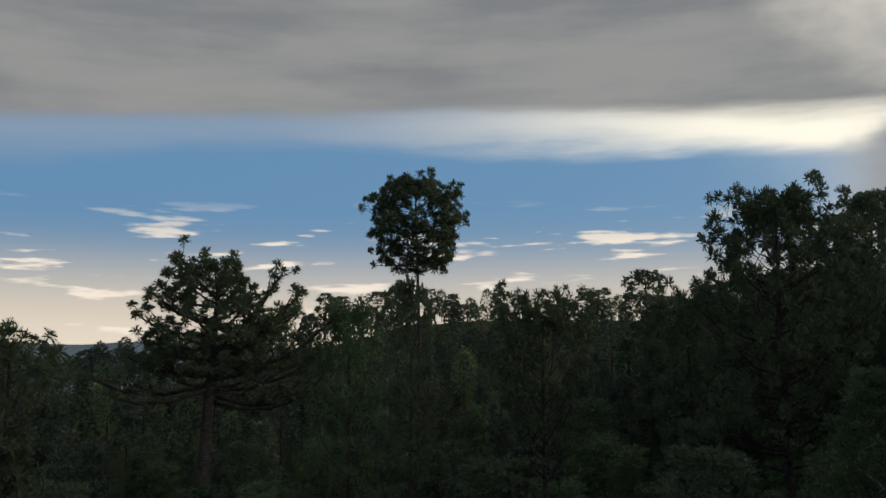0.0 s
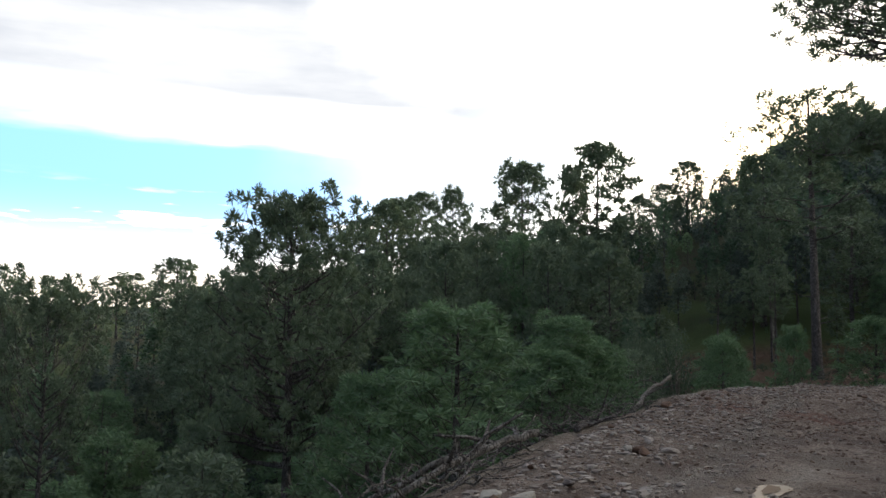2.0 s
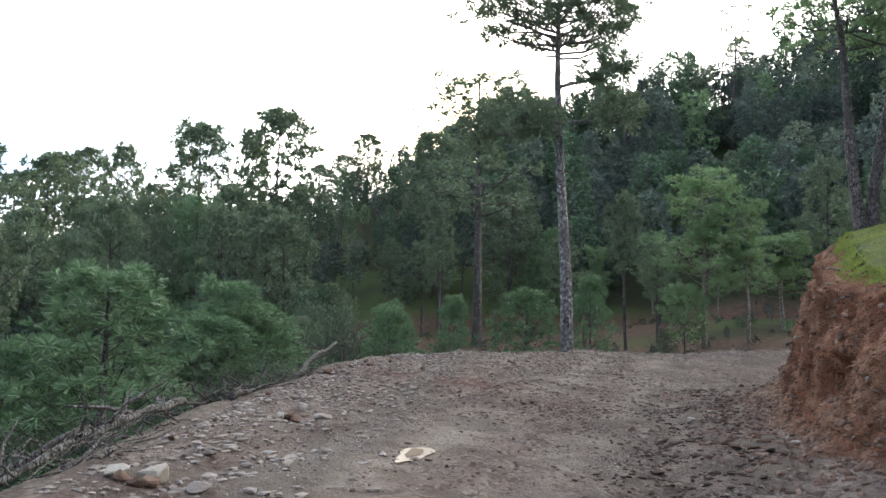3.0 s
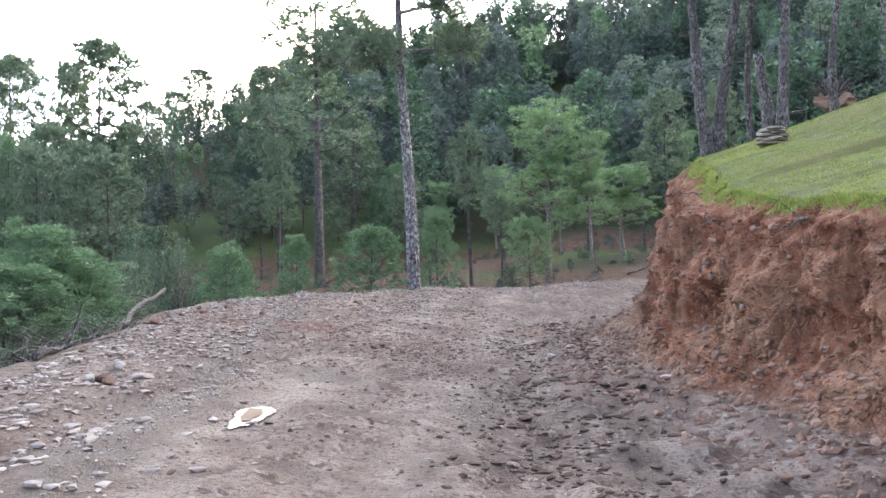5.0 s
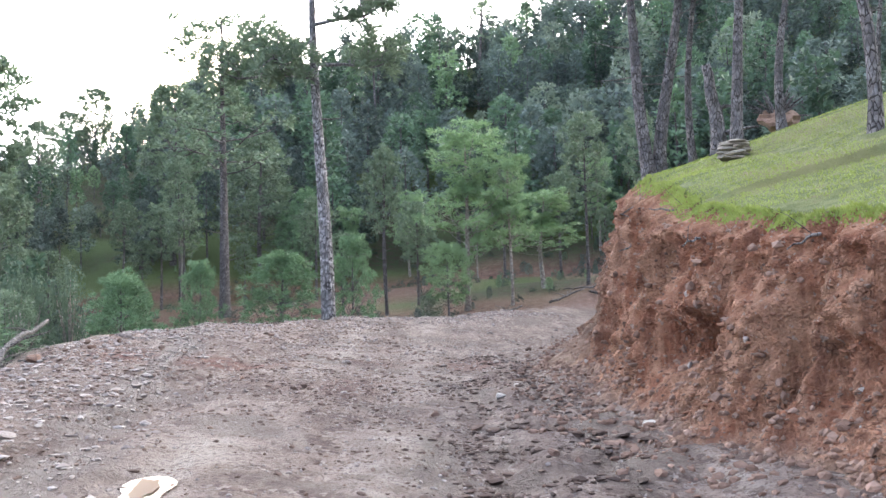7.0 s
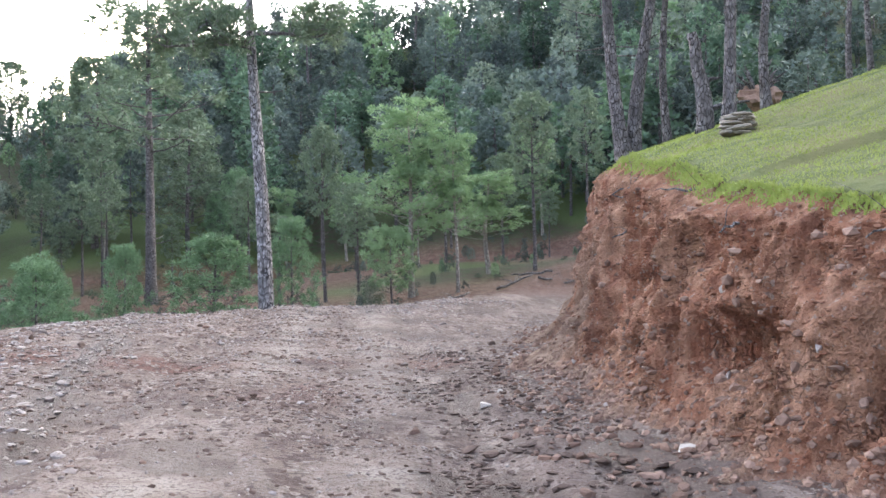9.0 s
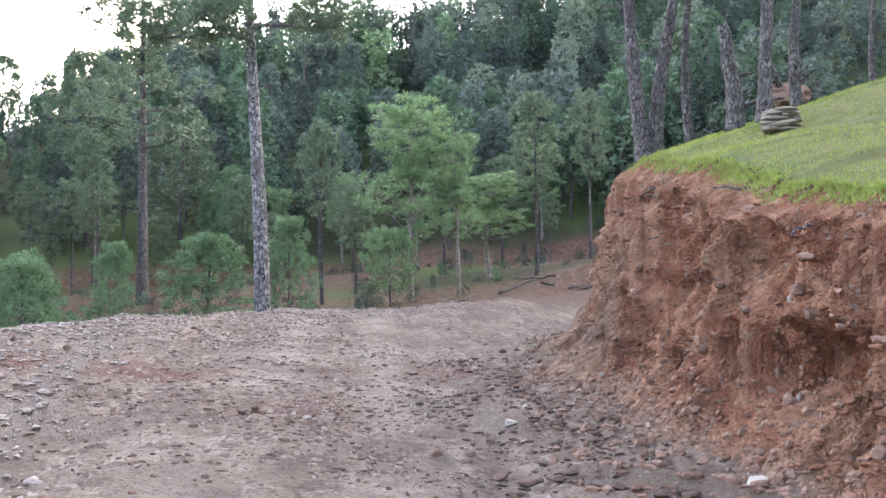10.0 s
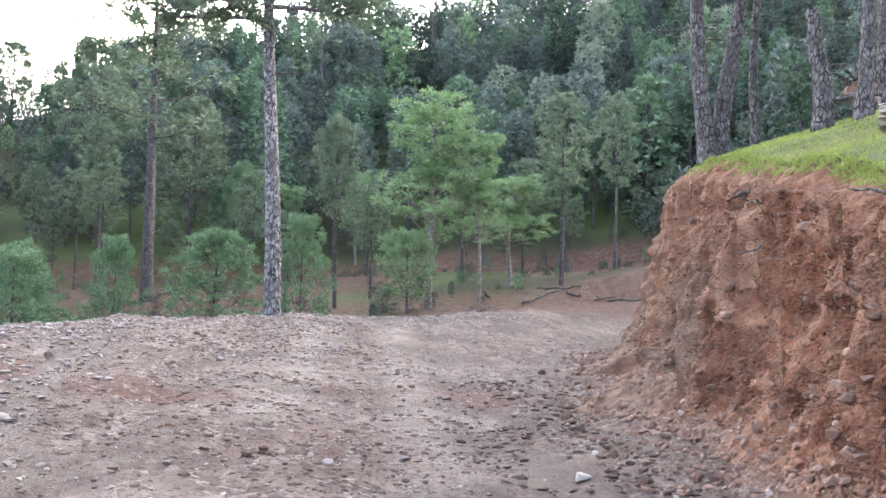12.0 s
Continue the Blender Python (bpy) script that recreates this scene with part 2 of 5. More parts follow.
def make_bark(name, dark, light, scale=22.0, flake=1.9):
    m, n, bsdf = material(name, 0.9)
    obj = n.add("ShaderNodeNewGeometry").outputs["Position"]
    sep = n.add("ShaderNodeSeparateXYZ")
    n.link(obj, sep.inputs[0])
    v = n.add("ShaderNodeTexVoronoi", feature="DISTANCE_TO_EDGE")
    n.link(n.xyz(sep.outputs[0], sep.outputs[1], n.math("MULTIPLY", sep.outputs[2], 0.35)), v.inputs["Vector"])
    v.inputs["Scale"].default_value = scale
    crack = n.smooth(v.outputs["Distance"], 0.02, 0.12, 0.0, 1.0)
    c = n.mix(crack, dark, light)
    c = n.mix(n.math("MULTIPLY", crack, n.smooth(n.noise(obj, 9.0, 3), 0.46, 0.6, 0, 0.8)), c, tuple(min(0.5, v * flake) for v in light))
    c = n.mix(n.smooth(n.noise(obj, 2.5, 4), 0.4, 0.65, 0, 0.6), c, tuple(v * 0.6 for v in light))
    n.link(c, bsdf.inputs["Base Color"])
    bump(n, bsdf, n.math("ADD", crack, n.noise(obj, 25.0, 3)), 0.8, 0.03)
    return m


def make_stone(name, a, b, rough=0.8):
    m, n, bsdf = material(name, rough)
    rnd = n.add("ShaderNodeObjectInfo").outputs["Random"]
    isl = n.add("ShaderNodeNewGeometry").outputs["Random Per Island"]
    obj = n.add("ShaderNodeTexCoord").outputs["Object"]
    v = n.math("FRACT", n.math("ADD", rnd, isl))
    c = n.mix(v, a, b)
    c = n.mix(n.smooth(n.noise(obj, 9.0, 4), 0.4, 0.7, 0, 0.5), c, tuple(k * 0.6 for k in a))
    n.link(c, bsdf.inputs["Base Color"])
    bump(n, bsdf, n.noise(obj, 25.0, 4), 0.5, 0.02)
    return m


M_GROUND, M_BANK = make_ground(), make_bank()
M_NEEDLE = make_leaf("pine_needles", (0.060, 0.090, 0.072), (0.125, 0.178, 0.135))
M_YOUNG = make_leaf("young_pine_needles", (0.082, 0.138, 0.092), (0.18, 0.27, 0.168), grey=0.06)
M_SAPLING = make_leaf("sapling_needles", (0.055, 0.100, 0.068), (0.125, 0.205, 0.132), grey=0.08)
M_OAK = make_leaf("oak_leaves", (0.05, 0.078, 0.060), (0.09, 0.135, 0.10), 0.5, 0.25, 2.0)
# paler and bluer than M_NEEDLE: distance haze put into the base colour
M_FAR_HAZED = make_leaf("hazed_far_needles", (0.092, 0.128, 0.118), (0.175, 0.225, 0.195), 0.6, 0.3, 0.6)
M_GRASS = make_leaf("grass_blades", (0.125, 0.155, 0.045), (0.205, 0.245, 0.08), 0.6, 0.4, grey=0.0)
M_BARK = make_bark("pine_bark", (0.03, 0.024, 0.022), (0.125, 0.114, 0.112))
M_FLAKED = make_bark("flaked_pine_bark", (0.035, 0.03, 0.03), (0.20, 0.19, 0.19), 14.0, 2.4)
M_PALE = make_bark("grey_bark", (0.10, 0.085, 0.075), (0.30, 0.26, 0.23))
M_DEAD = make_bark("dead_wood", (0.05, 0.043, 0.040), (0.16, 0.146, 0.135))
M_STONE = make_stone("grey_stone", (0.20, 0.165, 0.15), (0.42, 0.37, 0.33))
M_CLOD = make_stone("mud_clod", (0.10, 0.068, 0.052), (0.21, 0.145, 0.115), 0.95)
M_MUD = make_stone("dark_mud", (0.045, 0.03, 0.024), (0.12, 0.08, 0.062), 0.85)
M_REDSTONE = make_stone("red_stone", (0.13, 0.078, 0.056), (0.28, 0.185, 0.14), 0.9)
M_EARTH = make_stone("earth_lump", (0.16, 0.075, 0.045), (0.27, 0.14, 0.09), 0.95)
M_WHITE = make_stone("pale_stone", (0.40, 0.36, 0.31), (0.56, 0.51, 0.45))
M_FLAT = make_stone("flat_stone", (0.20, 0.175, 0.14), (0.34, 0.30, 0.24))


# ---- mesh helpers ----
class Geo:
    def __init__(self):
        self.v, self.f = [], []

    def tube(self, pts, radii, n=6, cap=True):
        base, rings = len(self.v), len(pts)
        for i, p in enumerate(pts):
            a, b = Vector(pts[max(i - 1, 0)]), Vector(pts[min(i + 1, rings - 1)])
            d = (b - a).normalized()
            u = d.cross(Vector((0.3, 1, 0.1)) if abs(d.z) > 0.7 else Vector((0, 0, 1))).normalized()
            w = d.cross(u)
            for k in range(n):
                q = 2 * math.pi * k / n
                self.v.append(Vector(p) + (u * math.cos(q) + w * math.sin(q)) * radii[i])
        for i in range(rings - 1):
            for k in range(n):
                a, b = base + i * n + k, base + i * n + (k + 1) % n
                self.f.append((a, b, b + n, a + n))
        if cap:
            self.f.append(tuple(base + k for k in range(n))[::-1])
            self.f.append(tuple(base + (rings - 1) * n + k for k in range(n)))

    def pom(self, rng, c, d, size, count, width):
        """A brush of needles: a ragged ball of narrow blades round a shoot that points along d."""
        n = len(self.v)
        for k in range(count):
            r = Vector((rng.gauss(0, 1), rng.gauss(0, 1), rng.gauss(0, 1))).normalized()
            q = (r + d * 0.45).normalized()
            side = q.cross(Vector((rng.random() - 0.5, rng.random() - 0.5, rng.random() - 0.5))).normalized() * width * (0.7 + 0.6 * rng.random())
            ln = size * (0.78 + 0.34 * rng.random())
            if k % 2:
                a, b = c + q * ln * 0.12, c + q * ln * 0.85
                self.v += [b + side, a, b - side + q * ln * 0.12]
            else:
                a = c + q * ln * 0.2
                self.v += [a + side, c + q * ln, a - side]
            self.f.append((n, n + 1, n + 2))
            n += 3

    def leaves(self, rng, c, size, count, leaf):
        for _ in range(count):
            r = Vector((rng.gauss(0, 1), rng.gauss(0, 1), rng.gauss(0, 0.8))).normalized()
            p = c + r * size * (0.55 + 0.5 * rng.random())
            u = r.cross(Vector((rng.random() - 0.5, rng.random() - 0.5, rng.random() - 0.5))).normalized()
            w = (r.cross(u) + r * (rng.random() - 0.3)).normalized()
            i = len(self.v)
            self.v += [p - u * leaf, p + w * leaf * 1.1, p + u * leaf]
            self.f.append((i, i + 1, i + 2))

    def mesh(self, name, mat, smooth=False):
        me = bpy.data.meshes.new(name)
        me.from_pydata([tuple(v) for v in self.v], [], self.f)
        me.materials.append(mat)
        if smooth:
            me.polygons.foreach_set("use_smooth", [True] * len(me.polygons))
        me.update()
        return me

    def part(self, name, mat, parent=None, label="", smooth=False):
        ob = tagged(new(name, self.mesh(name, mat, smooth)), label)
        ob.parent = parent
        return ob


def rock_mesh(name, seed, mat, flat=0.65, rough=0.28, subdiv=1, cut=0.55):
    bm = bmesh.new()
    bmesh.ops.create_icosphere(bm, subdivisions=subdiv + 1 if subdiv else 1, radius=1)
    rng = random.Random(seed)
    cuts = [(Vector((rng.gauss(0, 1), rng.gauss(0, 1), rng.gauss(0, 1))).normalized(), rng.uniform(cut, cut + 0.3)) for _ in range(7 if cut > 0.5 else 12)]
    for v in bm.verts:
        for d, k in cuts:
            over = v.co.dot(d) - k
            if over > 0:
                v.co -= d * over * 0.9
        v.co *= 1 + rough * 0.4 * (rng.random() - 0.5)
        v.co.z *= flat
    me = bpy.data.meshes.new(name)
    bm.to_mesh(me)
    bm.free()
    me.materials.append(mat)
    return me


# ---- the lie of the land ----
def vnoise(x, y, scale=1.0, seed=0):
    x, y = np.asarray(x, float) / scale + seed * 17.3, np.asarray(y, float) / scale + seed * 9.1
    xi, yi = np.floor(x), np.floor(y)
    xf, yf = x - xi, y - yi
    xf, yf = xf * xf * (3 - 2 * xf), yf * yf * (3 - 2 * yf)

    def h(a, b):
        s = np.sin(a * 127.1 + b * 311.7) * 43758.5453
        return s - np.floor(s)
    return (h(xi, yi) * (1 - xf) + h(xi + 1, yi) * xf) * (1 - yf) + (h(xi, yi + 1) * (1 - xf) + h(xi + 1, yi + 1) * xf) * yf - 0.5


EDGE = np.array([(-1.2, -45), (-1.5, -8), (-1.9, 0), (-2.35, 3.9), (-2.8, 6), (-3.35, 8.5), (-3.9, 12.5), (-4.6, 17), (-4.7, 20.5), (-3.6, 23.8),
                 (-0.8, 25.8), (2.5, 28.5), (6, 32.5), (10, 37), (16, 43), (30, 52), (70, 66)], float)
FOOT = np.array([(5.5, -45), (4.9, -8), (4.6, 2), (4.35, 4.5), (3.85, 6.6), (3.4, 8.6), (3.25, 10.5), (3.5, 12.5), (3.9, 15), (4.6, 18),
                 (5.7, 21.7), (8, 25.5), (12, 30.5), (18, 35.5), (32, 44), (72, 58)], float)


def near_line(px, py, line):
    """The distance to a line of points, and the height y... of the nearest place, as a fraction along its points."""
    best, where = np.full(px.shape, 1e9), np.zeros(px.shape)
    for i in range(len(line) - 1):
        a, b = line[i], line[i + 1]
        d = b - a
        t = np.clip(((px - a[0]) * d[0] + (py - a[1]) * d[1]) / (d @ d), 0, 1)
        q = np.hypot(px - a[0] - t * d[0], py - a[1] - t * d[1])
        take = q < best
        best, where = np.where(take, q, best), np.where(take, i + t, where)
    return best, where


def inside_road(px, py):
    poly = np.vstack([EDGE, FOOT[::-1]])
    odd = np.zeros(px.shape, bool)
    for i in range(len(poly)):
        (x1, y1), (x2, y2) = poly[i - 1], poly[i]
        cross = (y1 > py) != (y2 > py)
        odd ^= cross & (px < (x2 - x1) * (py - y1) / ((y2 - y1) or 1e-9) + x1)
    return odd


def road_z(y, dE, dF):
    base = np.interp(y, (-45, -6, 0, 4, 6, 12, 18, 25, 30, 40, 60), (-1.4, -0.5, -0.38, -0.24, -0.19, -0.03, 0.08, 0.2, 0.32, 0.9, 3.0))
    u = dE / (dE + dF + 1e-9)
    lip = np.interp(y, (-10, 2, 12, 18, 24, 32), (0.1, 0.2, 0.2, 0.3, 0.28, 0.1))
    return base + np.interp(u, (0, 0.08, 0.25, 0.42, 0.75, 0.9, 1), (0.75, 1, 0.45, 0, 0, 0, 0)) * lip + np.interp(u, (0.42, 0.75, 0.9, 1), (0, -0.22, -0.2, -0.08))


def bank_top(where):
    y = np.interp(where, range(len(FOOT)), FOOT[:, 1])
    return np.interp(y, (-45, 2, 6, 8.5, 10.5, 12.5, 14.5, 18, 22, 30, 44, 60), (1.0, 1.2, 1.4, 1.53, 1.83, 2.2, 2.58, 3.0, 3.3, 3.9, 5.6, 8.0))


# hills by bearing from (1, 2), shaped to fit the camera's view
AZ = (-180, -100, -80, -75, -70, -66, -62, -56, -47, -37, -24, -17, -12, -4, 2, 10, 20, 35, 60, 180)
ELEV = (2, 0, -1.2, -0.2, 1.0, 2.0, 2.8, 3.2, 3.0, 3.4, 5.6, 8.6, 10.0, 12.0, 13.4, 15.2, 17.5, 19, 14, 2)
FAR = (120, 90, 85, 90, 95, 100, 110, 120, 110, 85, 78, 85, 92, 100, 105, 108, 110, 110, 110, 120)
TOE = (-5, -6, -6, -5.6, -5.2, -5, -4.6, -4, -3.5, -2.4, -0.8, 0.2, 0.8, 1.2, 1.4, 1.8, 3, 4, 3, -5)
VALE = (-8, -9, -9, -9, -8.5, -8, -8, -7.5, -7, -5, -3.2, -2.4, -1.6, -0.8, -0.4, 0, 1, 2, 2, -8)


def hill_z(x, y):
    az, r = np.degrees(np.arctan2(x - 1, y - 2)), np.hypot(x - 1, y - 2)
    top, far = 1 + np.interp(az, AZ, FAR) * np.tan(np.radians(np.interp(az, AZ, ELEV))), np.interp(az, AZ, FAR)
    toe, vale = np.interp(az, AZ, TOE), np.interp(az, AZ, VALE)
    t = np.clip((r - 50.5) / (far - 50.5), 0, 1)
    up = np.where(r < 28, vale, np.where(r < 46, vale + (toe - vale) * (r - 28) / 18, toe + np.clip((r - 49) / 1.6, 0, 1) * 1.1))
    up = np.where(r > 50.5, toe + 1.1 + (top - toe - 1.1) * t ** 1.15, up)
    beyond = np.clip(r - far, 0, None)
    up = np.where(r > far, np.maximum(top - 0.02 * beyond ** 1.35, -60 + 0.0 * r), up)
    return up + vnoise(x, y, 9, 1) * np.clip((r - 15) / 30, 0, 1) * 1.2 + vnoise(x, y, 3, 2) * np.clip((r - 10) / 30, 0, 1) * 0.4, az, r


def churned(px, py):
    """How much of the ground is dark churned mud, from 0 to 1: two broken ruts before the bank."""
    total = 0
    for cx, w in ((1.45, 0.16), (2.0, 0.2), (2.75, 0.17)):
        total = total + np.exp(-((px - cx - 0.05 * (py - 9) - 0.25 * vnoise(px * 0, py, 1.5, 17)) / w) ** 2)
    return 0.95 * total * np.clip(vnoise(px * 2.2, py, 0.5, 11) * 6 + 0.6, 0, 1) * np.clip((17 - py) / 4, 0, 1)


def land(px, py, masks=False):
    px, py = np.asarray(px, float), np.asarray(py, float)
    dE, _ = near_line(px, py, EDGE)
    dF, wF = near_line(px, py, FOOT)
    road = inside_road(px, py)
    zr = road_z(py, np.where(road, dE, 0), np.where(road, dF, dE + dF))
    zr_foot = road_z(py, dF + 5, 0 * dF)
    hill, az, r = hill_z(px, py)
    side = (~road) & (dF < dE)
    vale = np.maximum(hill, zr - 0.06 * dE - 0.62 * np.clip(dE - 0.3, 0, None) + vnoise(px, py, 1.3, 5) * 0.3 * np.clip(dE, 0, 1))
    top = bank_top(wF) + 0.31 * np.clip(dF - 1.0, 0, 5) + 0.30 * np.clip(dF - 6, 0, 12) + 0.12 * np.clip(dF - 18, 0, 60) + vnoise(px, py, 1.7, 7) * 0.14
    bank = zr_foot + (top - zr_foot) * np.clip((dF - 0.97) / 0.2, 0, 1)
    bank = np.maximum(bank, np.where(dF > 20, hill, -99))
    z = np.where(road, zr, np.where(side, bank, vale))
    ruts = sum(d * np.exp(-((px - cx - 0.04 * (py - 8)) / w) ** 2) for cx, w, d in ((-1.4, 0.26, -0.07), (-0.75, 0.16, 0.02), (0.75, 0.28, -0.025), (1.9, 0.3, -0.06), (2.3, 0.2, 0.03)))
    near = np.exp(-(np.clip(np.abs(py - 8) - 14, 0, None) / 8) ** 2)
    z = z + np.where(road, ruts * near + vnoise(px, py, 0.9, 3) * 0.05 + vnoise(px, py, 0.33, 4) * 0.042 + vnoise(px, py, 0.17, 8) * 0.04 + vnoise(px, py, 1.3, 16) * 0.2 * np.exp(-dE / 1.6) * np.clip((py - 12) / 5, 0, 1), 0)
    pool = np.exp(-(((px + 0.42) / 0.34) ** 2 + ((py - 6.32) / 0.62) ** 2) ** 2)
    z = np.where(road, z * (1 - pool) + pool * (-0.175), z)
    rough = np.clip((px - 0.5) / 2.0, 0, 1) * np.clip((16 - py) / 6, 0, 1) * (px < 3.4)
    z = z + np.where(road, rough * np.clip(vnoise(px, py, 0.45, 11) * 1.5, -0.2, 0.5) * 0.14, 0)
    if not masks:
        return z
    m = {"road": np.where(road, 1.0, np.clip(1 - dE / 0.9, 0, 1) * ~side + np.clip(1 - (dF - 0.9) / 0.1, 0, 1) * side),
         "grass": np.clip((dF - 0.8) / 0.1, 0, 1) * side + (~side & ~road) * np.exp(-(((px - 0.6) / 3.0) ** 2 + ((py - 35.5) / 2.6) ** 2) ** 2),
         "cut": np.exp(-((r - 49.9) / 1.3) ** 2) * (np.abs(az + 3) < 24) * (~side) + 0.85 * np.clip((r - 28) / 4, 0, 1) * (r < 50) * (np.abs(az + 1) < 24) * np.clip(vnoise(px, py, 5, 9) * 4 + 1.1, 0, 1) * (~side),
         "mud": np.where(road, np.clip(churned(px, py) + 0.5 * np.clip(vnoise(px, py, 0.7, 15) * 5 - 0.6, 0, 1) + 1.3 * np.exp(-((px + 1.36 + 0.13 * (py - 7.9)) / 0.26) ** 2) * near * np.clip(vnoise(px, py, 0.8, 14) * 2 + 1.0, 0, 1), 0, 1), 0),
         "red": np.where(road, np.clip(vnoise(px, py, 1.5, 12) * 3, 0, 1) * np.clip((py - 11) / 3, 0, 1) * np.clip((20 - py) / 4, 0, 1), 0),
         "track": np.where(road, (np.exp(-((px + 0.35 - 0.04 * (py - 8)) / 0.4) ** 2) + np.exp(-((px - 1.15 - 0.04 * (py - 8)) / 0.42) ** 2)) * 0.8 * np.clip(vnoise(px, py, 2.2, 13) * 2 + 0.8, 0, 1), 0)}
    return z, m


def ground_height(x, y):
    return float(land(np.array([x]), np.array([y]))[0])


def axis(lo, hi, step, grow, reach):
    mid = list(np.arange(lo, hi, step))
    out, s, p = [], step, mid[-1]
    while p < reach:
        s *= grow
        p += s
        out.append(p)
    s, p, pre = step, mid[0], []
    while p > -reach:
        s *= grow
        p -= s
        pre.append(p)
    return np.array(pre[::-1] + mid + out)


def build_ground():
    xs, ys = axis(-5.0, 6.0, 0.085, 1.09, 3800), axis(2.5, 20.0, 0.105, 1.06, 3800)
    gx, gy = np.meshgrid(xs, ys)
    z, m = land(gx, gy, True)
    nx, ny = len(xs), len(ys)
    idx = np.arange(nx * ny).reshape(ny, nx)
    faces = np.stack([idx[:-1, :-1], idx[:-1, 1:], idx[1:, 1:], idx[1:, :-1]], -1).reshape(-1, 4)
    me = bpy.data.meshes.new("ground")
    me.from_pydata(np.stack([gx, gy, z], -1).reshape(-1, 3).tolist(), [], faces.tolist())
    for name, v in m.items():
        me.attributes.new(name, "FLOAT", "POINT").data.foreach_set("value", np.asarray(v, np.float32).ravel())
    me.polygons.foreach_set("use_smooth", [True] * len(me.polygons))
    me.materials.append(M_GROUND)
    tagged(new("ground", me), "rutted brown dirt road and grassy wooded slopes in the hills", "ground", kind="structure")


def foot_frame(s):
    """A place on the bank's foot at the fraction s along its points, and the way into the bank."""
    k = np.arange(len(FOOT))
    p = np.array([np.interp(s, k, FOOT[:, 0]), np.interp(s, k, FOOT[:, 1])])
    a = np.array([np.interp(s - 0.5, k, FOOT[:, 0]), np.interp(s - 0.5, k, FOOT[:, 1])])
    b = np.array([np.interp(s + 0.5, k, FOOT[:, 0]), np.interp(s + 0.5, k, FOOT[:, 1])])
    d = (b - a) / np.linalg.norm(b - a)
    return p, np.array([d[1], -d[0]])


def ridged(x, y, scale, seed):
    return 1 - 4 * np.abs(vnoise(x, y, scale, seed))


def bank_surface(s, h):
    """Places on the bank's face at the fractions s along its foot and h of its height, with the height above the road."""
    s, h = np.asarray(s, float), np.asarray(h, float)
    k = np.arange(len(FOOT))
    p = [np.interp(s, k, FOOT[:, i]) for i in (0, 1)]
    a, c = [[np.interp(s + q, k, FOOT[:, i]) for i in (0, 1)] for q in (-0.5, 0.5)]
    dx, dy = c[0] - a[0], c[1] - a[1]
    ln = np.hypot(dx, dy)
    nx, ny = dy / ln, -dx / ln
    z0 = road_z(p[1], np.full(s.shape, 5.0), np.zeros(s.shape)) - 0.10
    z1 = land(p[0] + nx * 1.22, p[1] + ny * 1.22) - 0.02
    u = np.where(s < 9, p[1], p[0] * 0.8 + p[1] * 0.6)
    hh = h * (z1 - z0)
    face = np.clip(h * 5, 0, 1) * np.clip((1 - h) * 9, 0.25, 1)
    d = 0.25 + 0.75 * h ** 0.85 - 0.50 * np.exp(-(hh + 0.02) / 0.17)
    rounding = np.clip((u - 12.5) / 2.5, 0, 1) * np.clip((18 - u) / 3, 0, 1)
    d -= rounding * 0.55 * np.exp(-(hh / 0.7) ** 1.3)
    warp = u + 0.25 * vnoise(u, hh, 0.8, 30)
    d += face * (0.36 * vnoise(warp, hh * 0.35, 0.62, 21) - 0.17 * ridged(warp, hh * 0.4, 0.34, 22) + 0.11 * vnoise(u, hh * 0.45, 0.17, 23) - 0.06 * ridged(u, hh * 0.5, 0.12, 28))
    flute = ridged(u + 0.1 * vnoise(u, hh, 0.4, 34), hh * 0.22, 0.21, 35)
    d -= face * np.clip(h * 2 - 0.5, 0, 1) * 0.09 * flute
    lump = np.floor(5 * (vnoise(u, hh, 0.16, 36) + 0.5)) / 5
    d += (0.25 + 0.75 * face) * (0.07 * vnoise(u, hh, 0.075, 24) + 0.035 * vnoise(u, hh, 0.04, 29) + 0.06 * lump)
    for y0, w, h0, g, deep in ((9.2, 0.40, 0.80, 0.22, 0.75), (9.45, 0.2, 0.52, 0.2, 0.4), (8.6, 0.13, 0.58, 0.32, 0.85), (8.25, 0.1, 0.4, 0.2, 0.5), (7.6, 0.2, 0.75, 0.55, 0.4), (10.9, 0.14, 0.95, 0.4, 0.35), (6.6, 0.16, 0.7, 0.45, 0.5), (11.6, 0.16, 0.5, 0.2, 0.35)):
        d += deep * np.exp(-((p[1] - y0 + 0.1 * vnoise(u, hh, 0.3, 37)) / w) ** 2 - ((hh - h0) / g) ** 2)
    d -= 0.26 * np.exp(-((p[1] - 8.05) / 0.2) ** 2) * (1 - h) * (h > 0.02)
    d = np.minimum(d, 0.93 + 0.2 * h)
    d += np.clip(h - 0.9, 0, 1) * 1.8
    zz = z0 + hh + 0.07 * vnoise(u, hh, 0.2, 25) * (h > 0) * (h < 1)
    soil = np.clip((hh - (z1 - z0) + 0.11 + 0.2 * vnoise(u, 0 * u, 0.3, 26)) / 0.12, 0, 1)
    talus = np.clip((0.22 - hh + 0.35 * vnoise(u, 0 * u + 1, 0.6, 27)) / 0.2, 0, 1) + rounding * np.clip(1.25 - h * 1.3, 0, 1)
    return np.stack([p[0] + nx * d, p[1] + ny * d, zz], -1), soil, np.clip(talus, 0, 1)


